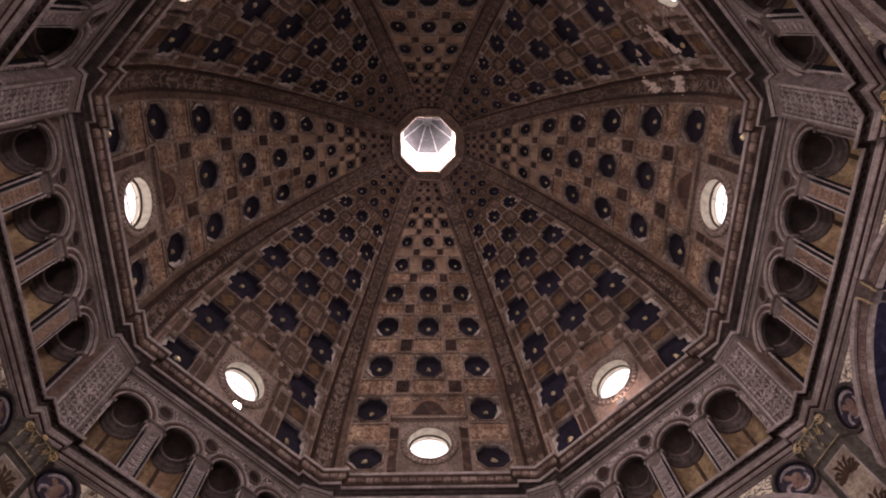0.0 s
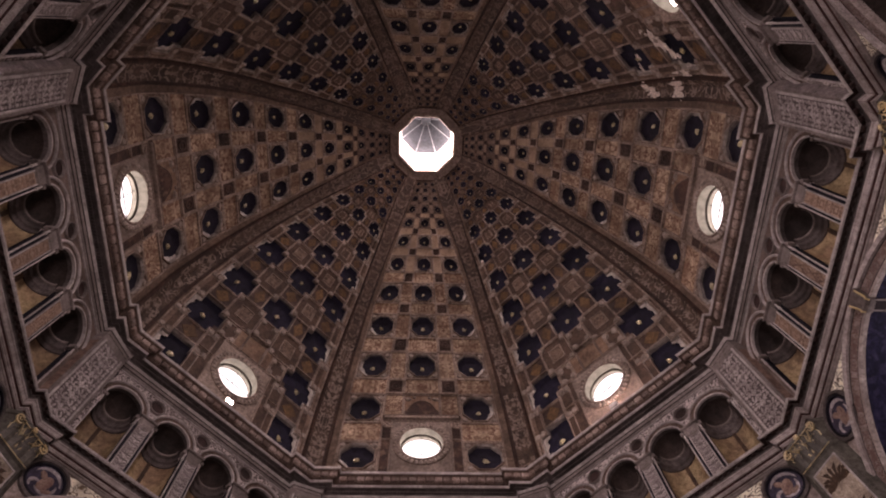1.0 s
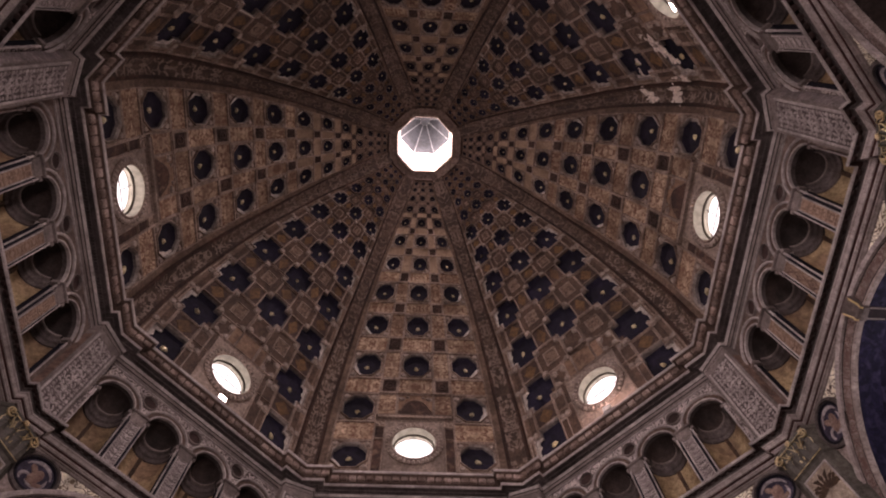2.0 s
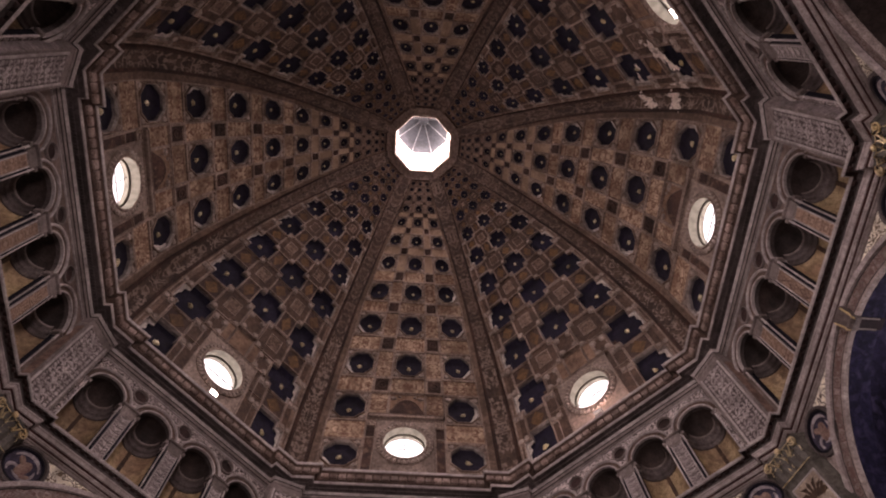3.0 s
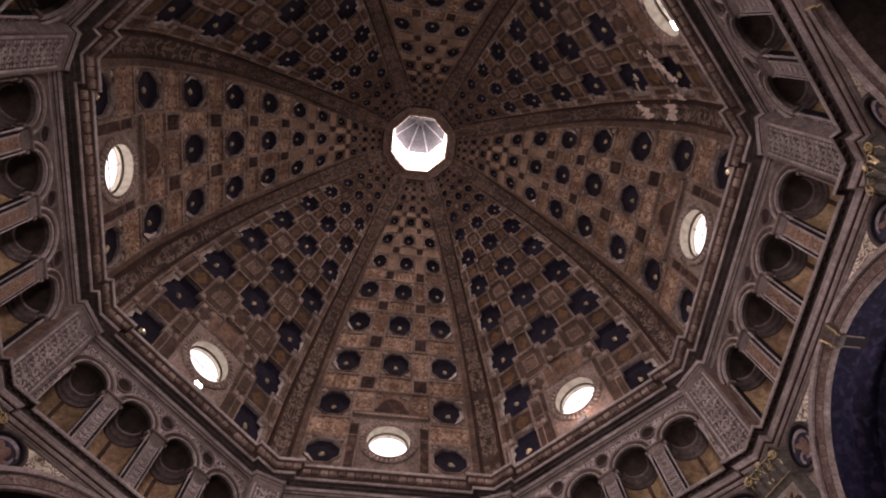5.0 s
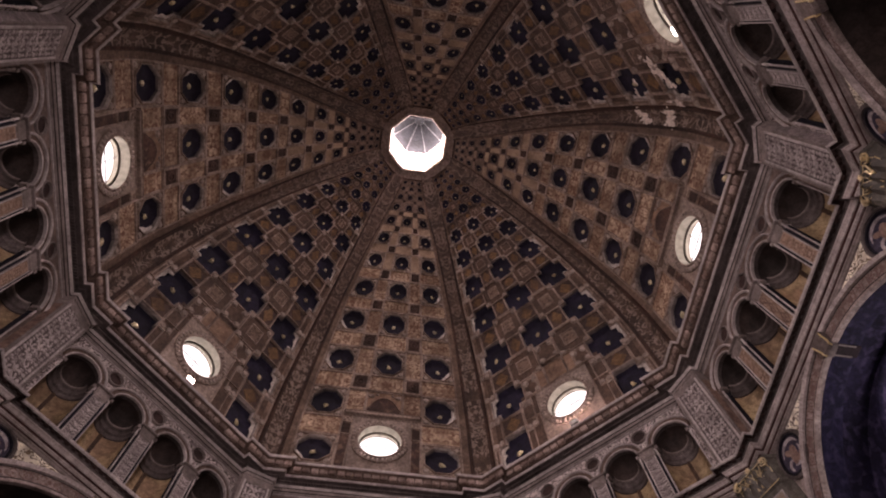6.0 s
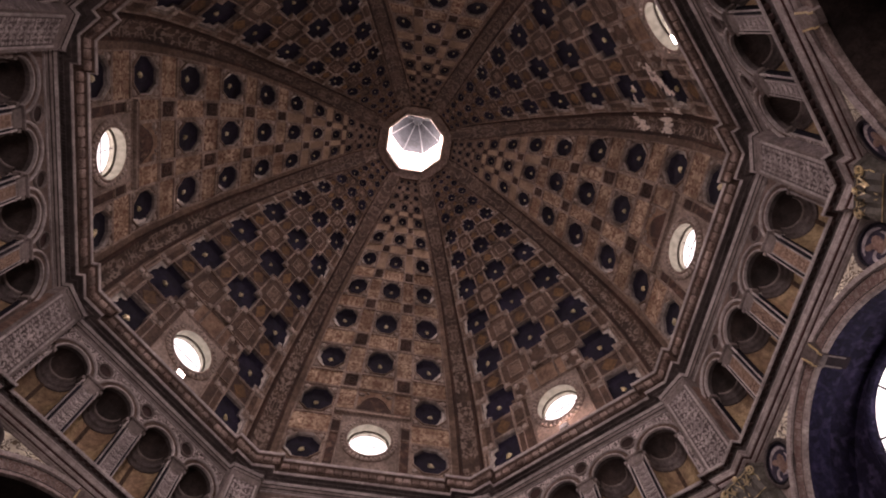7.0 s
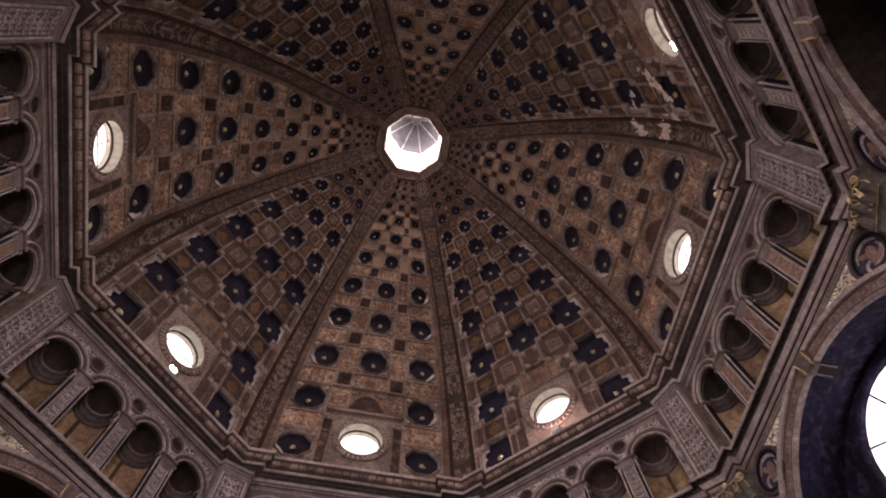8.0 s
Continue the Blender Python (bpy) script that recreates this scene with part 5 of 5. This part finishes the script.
def corner_capital():
    ob = empty("corner_capital", "gilded leafy capital on a broad corner pier", "capital", "corner capitals")
    c = WALL + 0.20
    bm = bmesh.new()
    ring = []
    for z, w, y in ((-0.13, 0.34, c), (9.85, 0.34, c)):
        ring.append([(-w - 0.3, y + 0.35, z), (-w, y, z), (w, y, z), (w + 0.3, y + 0.35, z)])
    grid_mesh(bm, ring)
    part("shaft", bm, CAP_STONE, ob)
    bm = bmesh.new()
    rows = []
    for z, w, y in ((9.85, 0.34, c), (9.88, 0.37, c - 0.03), (9.91, 0.34, c - 0.005), (10.22, 0.34, c - 0.02), (10.36, 0.38, c - 0.07), (10.38, 0.40, c - 0.09), (10.46, 0.40, c - 0.09), (10.5, 0.4, c)):
        rows.append([(-w - 0.25, y + 0.35, z), (-w, y, z), (w, y, z), (w + 0.25, y + 0.35, z)])
    grid_mesh(bm, rows)
    part("bell", bm, CAP_STONE, ob)
    for x in (-0.27, -0.09, 0.09, 0.27):
        for z, tall in ((9.90, 0.26), (10.10, 0.24)):
            bm = bmesh.new()
            pts = []
            for t in range(9):
                q = t / 8
                wq = 0.095 * math.sin(math.pi * min(0.94, 0.25 + 0.69 * q)) * (1.0 + 0.14 * (t % 2))
                y = c - 0.02 - 0.13 * q ** 3 - 0.03 * q
                zz = z + tall * q - (0.05 if t == 8 else 0)
                g = min(0.013, wq * 0.4)
                pts.append([(x - wq, y + 0.006, zz), (x - wq, y - 0.004, zz), (x - wq + g, y - 0.008, zz), (x, y - 0.032, zz), (x + wq - g, y - 0.008, zz), (x + wq, y - 0.004, zz), (x + wq, y + 0.006, zz)])
            vs = grid_mesh(bm, pts)
            rank = {v: j for row in vs for j, v in enumerate(row)}
            tip = set(vs[-1])
            for face in bm.faces:
                js = [rank[v] for v in face.verts]
                face.material_index = int(any(v in tip for v in face.verts) or (z > 10 and (max(js) <= 2 or min(js) >= 4)))
            part("leaf", bm, [GILT_WORN, GOLD], ob, "dark leaf with a gilded tip")
    # volutes at the corners of the abacus, and gilded stalks that rise to them
    for sg in (-1, 1):
        bm = bmesh.new()
        rows = []
        for i in range(31):
            q = i / 30
            a = sg * (-0.4 + q * 3.6 * math.pi)
            r = 0.095 * (1 - 0.82 * q)
            x, z = sg * 0.33 + r * math.sin(a), 10.30 + r * math.cos(a)
            w = 0.013 * (1 - 0.4 * q)
            y = c - 0.125 - 0.03 * q
            rows.append([(x + w * math.sin(a), y + 0.03, z + w * math.cos(a)), (x + w * math.sin(a), y, z + w * math.cos(a)), (x - w * math.sin(a), y, z - w * math.cos(a)), (x - w * math.sin(a), y + 0.03, z - w * math.cos(a))])
        grid_mesh(bm, rows)
        part("volute", bm, GOLD, ob, "gilded volute")
        for lean, top in ((0.24, 0.36), (0.12, 0.28)):
            bm = bmesh.new()
            rows = []
            for i in range(15):
                q = i / 14
                x = sg * (0.04 + lean * q ** 1.5)
                z = 9.97 + top * q
                y = c - 0.055 - 0.09 * q ** 2
                w = 0.016 * (0.6 + 0.6 * math.sin(math.pi * min(1.0, 0.15 + q)))
                rows.append([(x - w, y + 0.02, z), (x - w, y, z), (x, y - 0.018, z + 0.004), (x + w, y, z), (x + w, y + 0.02, z)])
            grid_mesh(bm, rows)
            part("stalk", bm, GOLD, ob, "gilded stalk")
    bm = bmesh.new()
    for i in range(6):
        a = math.pi * 2 * i / 6
        bmesh.ops.create_icosphere(bm, subdivisions=1, radius=1.0, matrix=Matrix.Translation((0.036 * math.cos(a), c - 0.11, 10.415 + 0.036 * math.sin(a))) @ Matrix.Diagonal((0.024, 0.022, 0.024, 1)))
    bmesh.ops.create_icosphere(bm, subdivisions=1, radius=0.022, matrix=Matrix.Translation((0, c - 0.12, 10.415)))
    part("flower", bm, GOLD, ob, "small gilded flower", smooth=True)
    bm = bmesh.new()
    box(bm, -0.255, 0.255, c - 0.006, c + 0.01, 7.0, 9.71)
    part("panel", bm, PAINTED, ob, "cream painted panel")
    # framed panel with a painted leaf below
    bm = bmesh.new()
    for x in (-0.27, 0.27):
        box(bm, x - 0.015, x + 0.015, c - 0.014, c + 0.01, 7.0, 9.74)
    box(bm, -0.255, 0.255, c - 0.014, c + 0.01, 9.71, 9.74)
    part("panel_frame", bm, LIGHT, ob, "pale panel frame")
    # pairs of curling painted leaves one above the other
    for z0 in (9.30, 8.55, 7.80):
        bm = bmesh.new()
        for i in range(-5, 6):
            a = i * 0.30
            n = 0.36 - 0.03 * abs(i) + 0.05 * (i % 2)
            d = Vector((math.sin(a), math.cos(a)))
            e = Vector((d.y, -d.x))
            hook = Vector((math.copysign(0.05, i), -0.03)) if i else Vector((0, 0))
            o = Vector((0.014 * i, z0))
            line = [o, o + d * n * 0.3 + e * 0.036, o + d * n * 0.55 + e * 0.028, o + d * n * 0.75 + e * 0.045, o + d * n + hook,
                    o + d * n * 0.75 - e * 0.034, o + d * n * 0.55 - e * 0.018, o + d * n * 0.3 - e * 0.028]
            y = c - 0.0075 - 0.0008 * (i + 5)
            bm.faces.new([bm.verts.new((max(-0.25, min(0.25, p.x)), y, p.y)) for p in line])
        part("leaf_ornament", bm, LEAF, ob, "dark brown painted leaf")
    for z, w, y in ((10.375, 0.40, c - 0.094), (9.9, 0.37, c - 0.034)):
        bm = bmesh.new()
        box(bm, -w, w, y - 0.006, y, z - 0.008, z + 0.008)
        part("gilded_line", bm, GOLD, ob, "gilded line")
    return ob


K0 = corner_capital()
K0.matrix_basis = turn(0.5) @ Matrix.Translation((0, 0.14, 0.13))
for k in range(1, 8):
    copy_thing(K0, turn(k + 0.5) @ Matrix.Translation((0, 0.14, 0.13)))

# ---- floodlights on the cornice ----


def floodlight(m, tilt, power):
    ob = empty("floodlight", "small metal floodlight on the cornice", "lamp", "floodlights")
    bm = bmesh.new()
    box(bm, -0.11, 0.11, -0.05, 0.06, 0.05, 0.2, 0.012)
    part("housing", bm, LAMP_GREY, ob)
    bm = bmesh.new()
    box(bm, -0.095, 0.095, -0.056, -0.05, 0.065, 0.185)
    part("glass", bm, GLOW, ob, "glowing lamp glass")
    bm = bmesh.new()
    box(bm, -0.13, 0.13, -0.015, 0.015, 0.0, 0.02)
    for sg in (-1, 1):
        box(bm, sg * 0.122 - 0.006, sg * 0.122 + 0.006, -0.015, 0.015, 0.0, 0.14)
    part("bracket", bm, LAMP_GREY, ob)
    ob.matrix_basis = m
    lamp("flood_beam", m @ pose(0, -0.065, 0.125, -90 - tilt, 0, 0), "RECTANGLE", 0.19, 0.12, power, WARM)
    return ob


LAMP_GREY = mat("lamp_housing", (0.75, 0.74, 0.72), rough=0.4, metal=0.3)
GLOW = bpy.data.materials.new("lamp_glow")
GLOW.use_nodes = True
gb = GLOW.node_tree.nodes["Principled BSDF"]
gb.inputs["Emission Color"].default_value, gb.inputs["Emission Strength"].default_value = (1.0, 0.86, 0.74, 1), 30.0
for k, u, yaw, watts in ((7, -0.02, 0, 34), (1, 0.06, 180, 26), (3, -0.05, 0, 22)):
    floodlight(turn(k) @ Matrix.Translation((u, 6.58, 14.065)) @ pose(0, 0, 0, 0, 0, yaw), 40 if k == 3 else 0, watts)
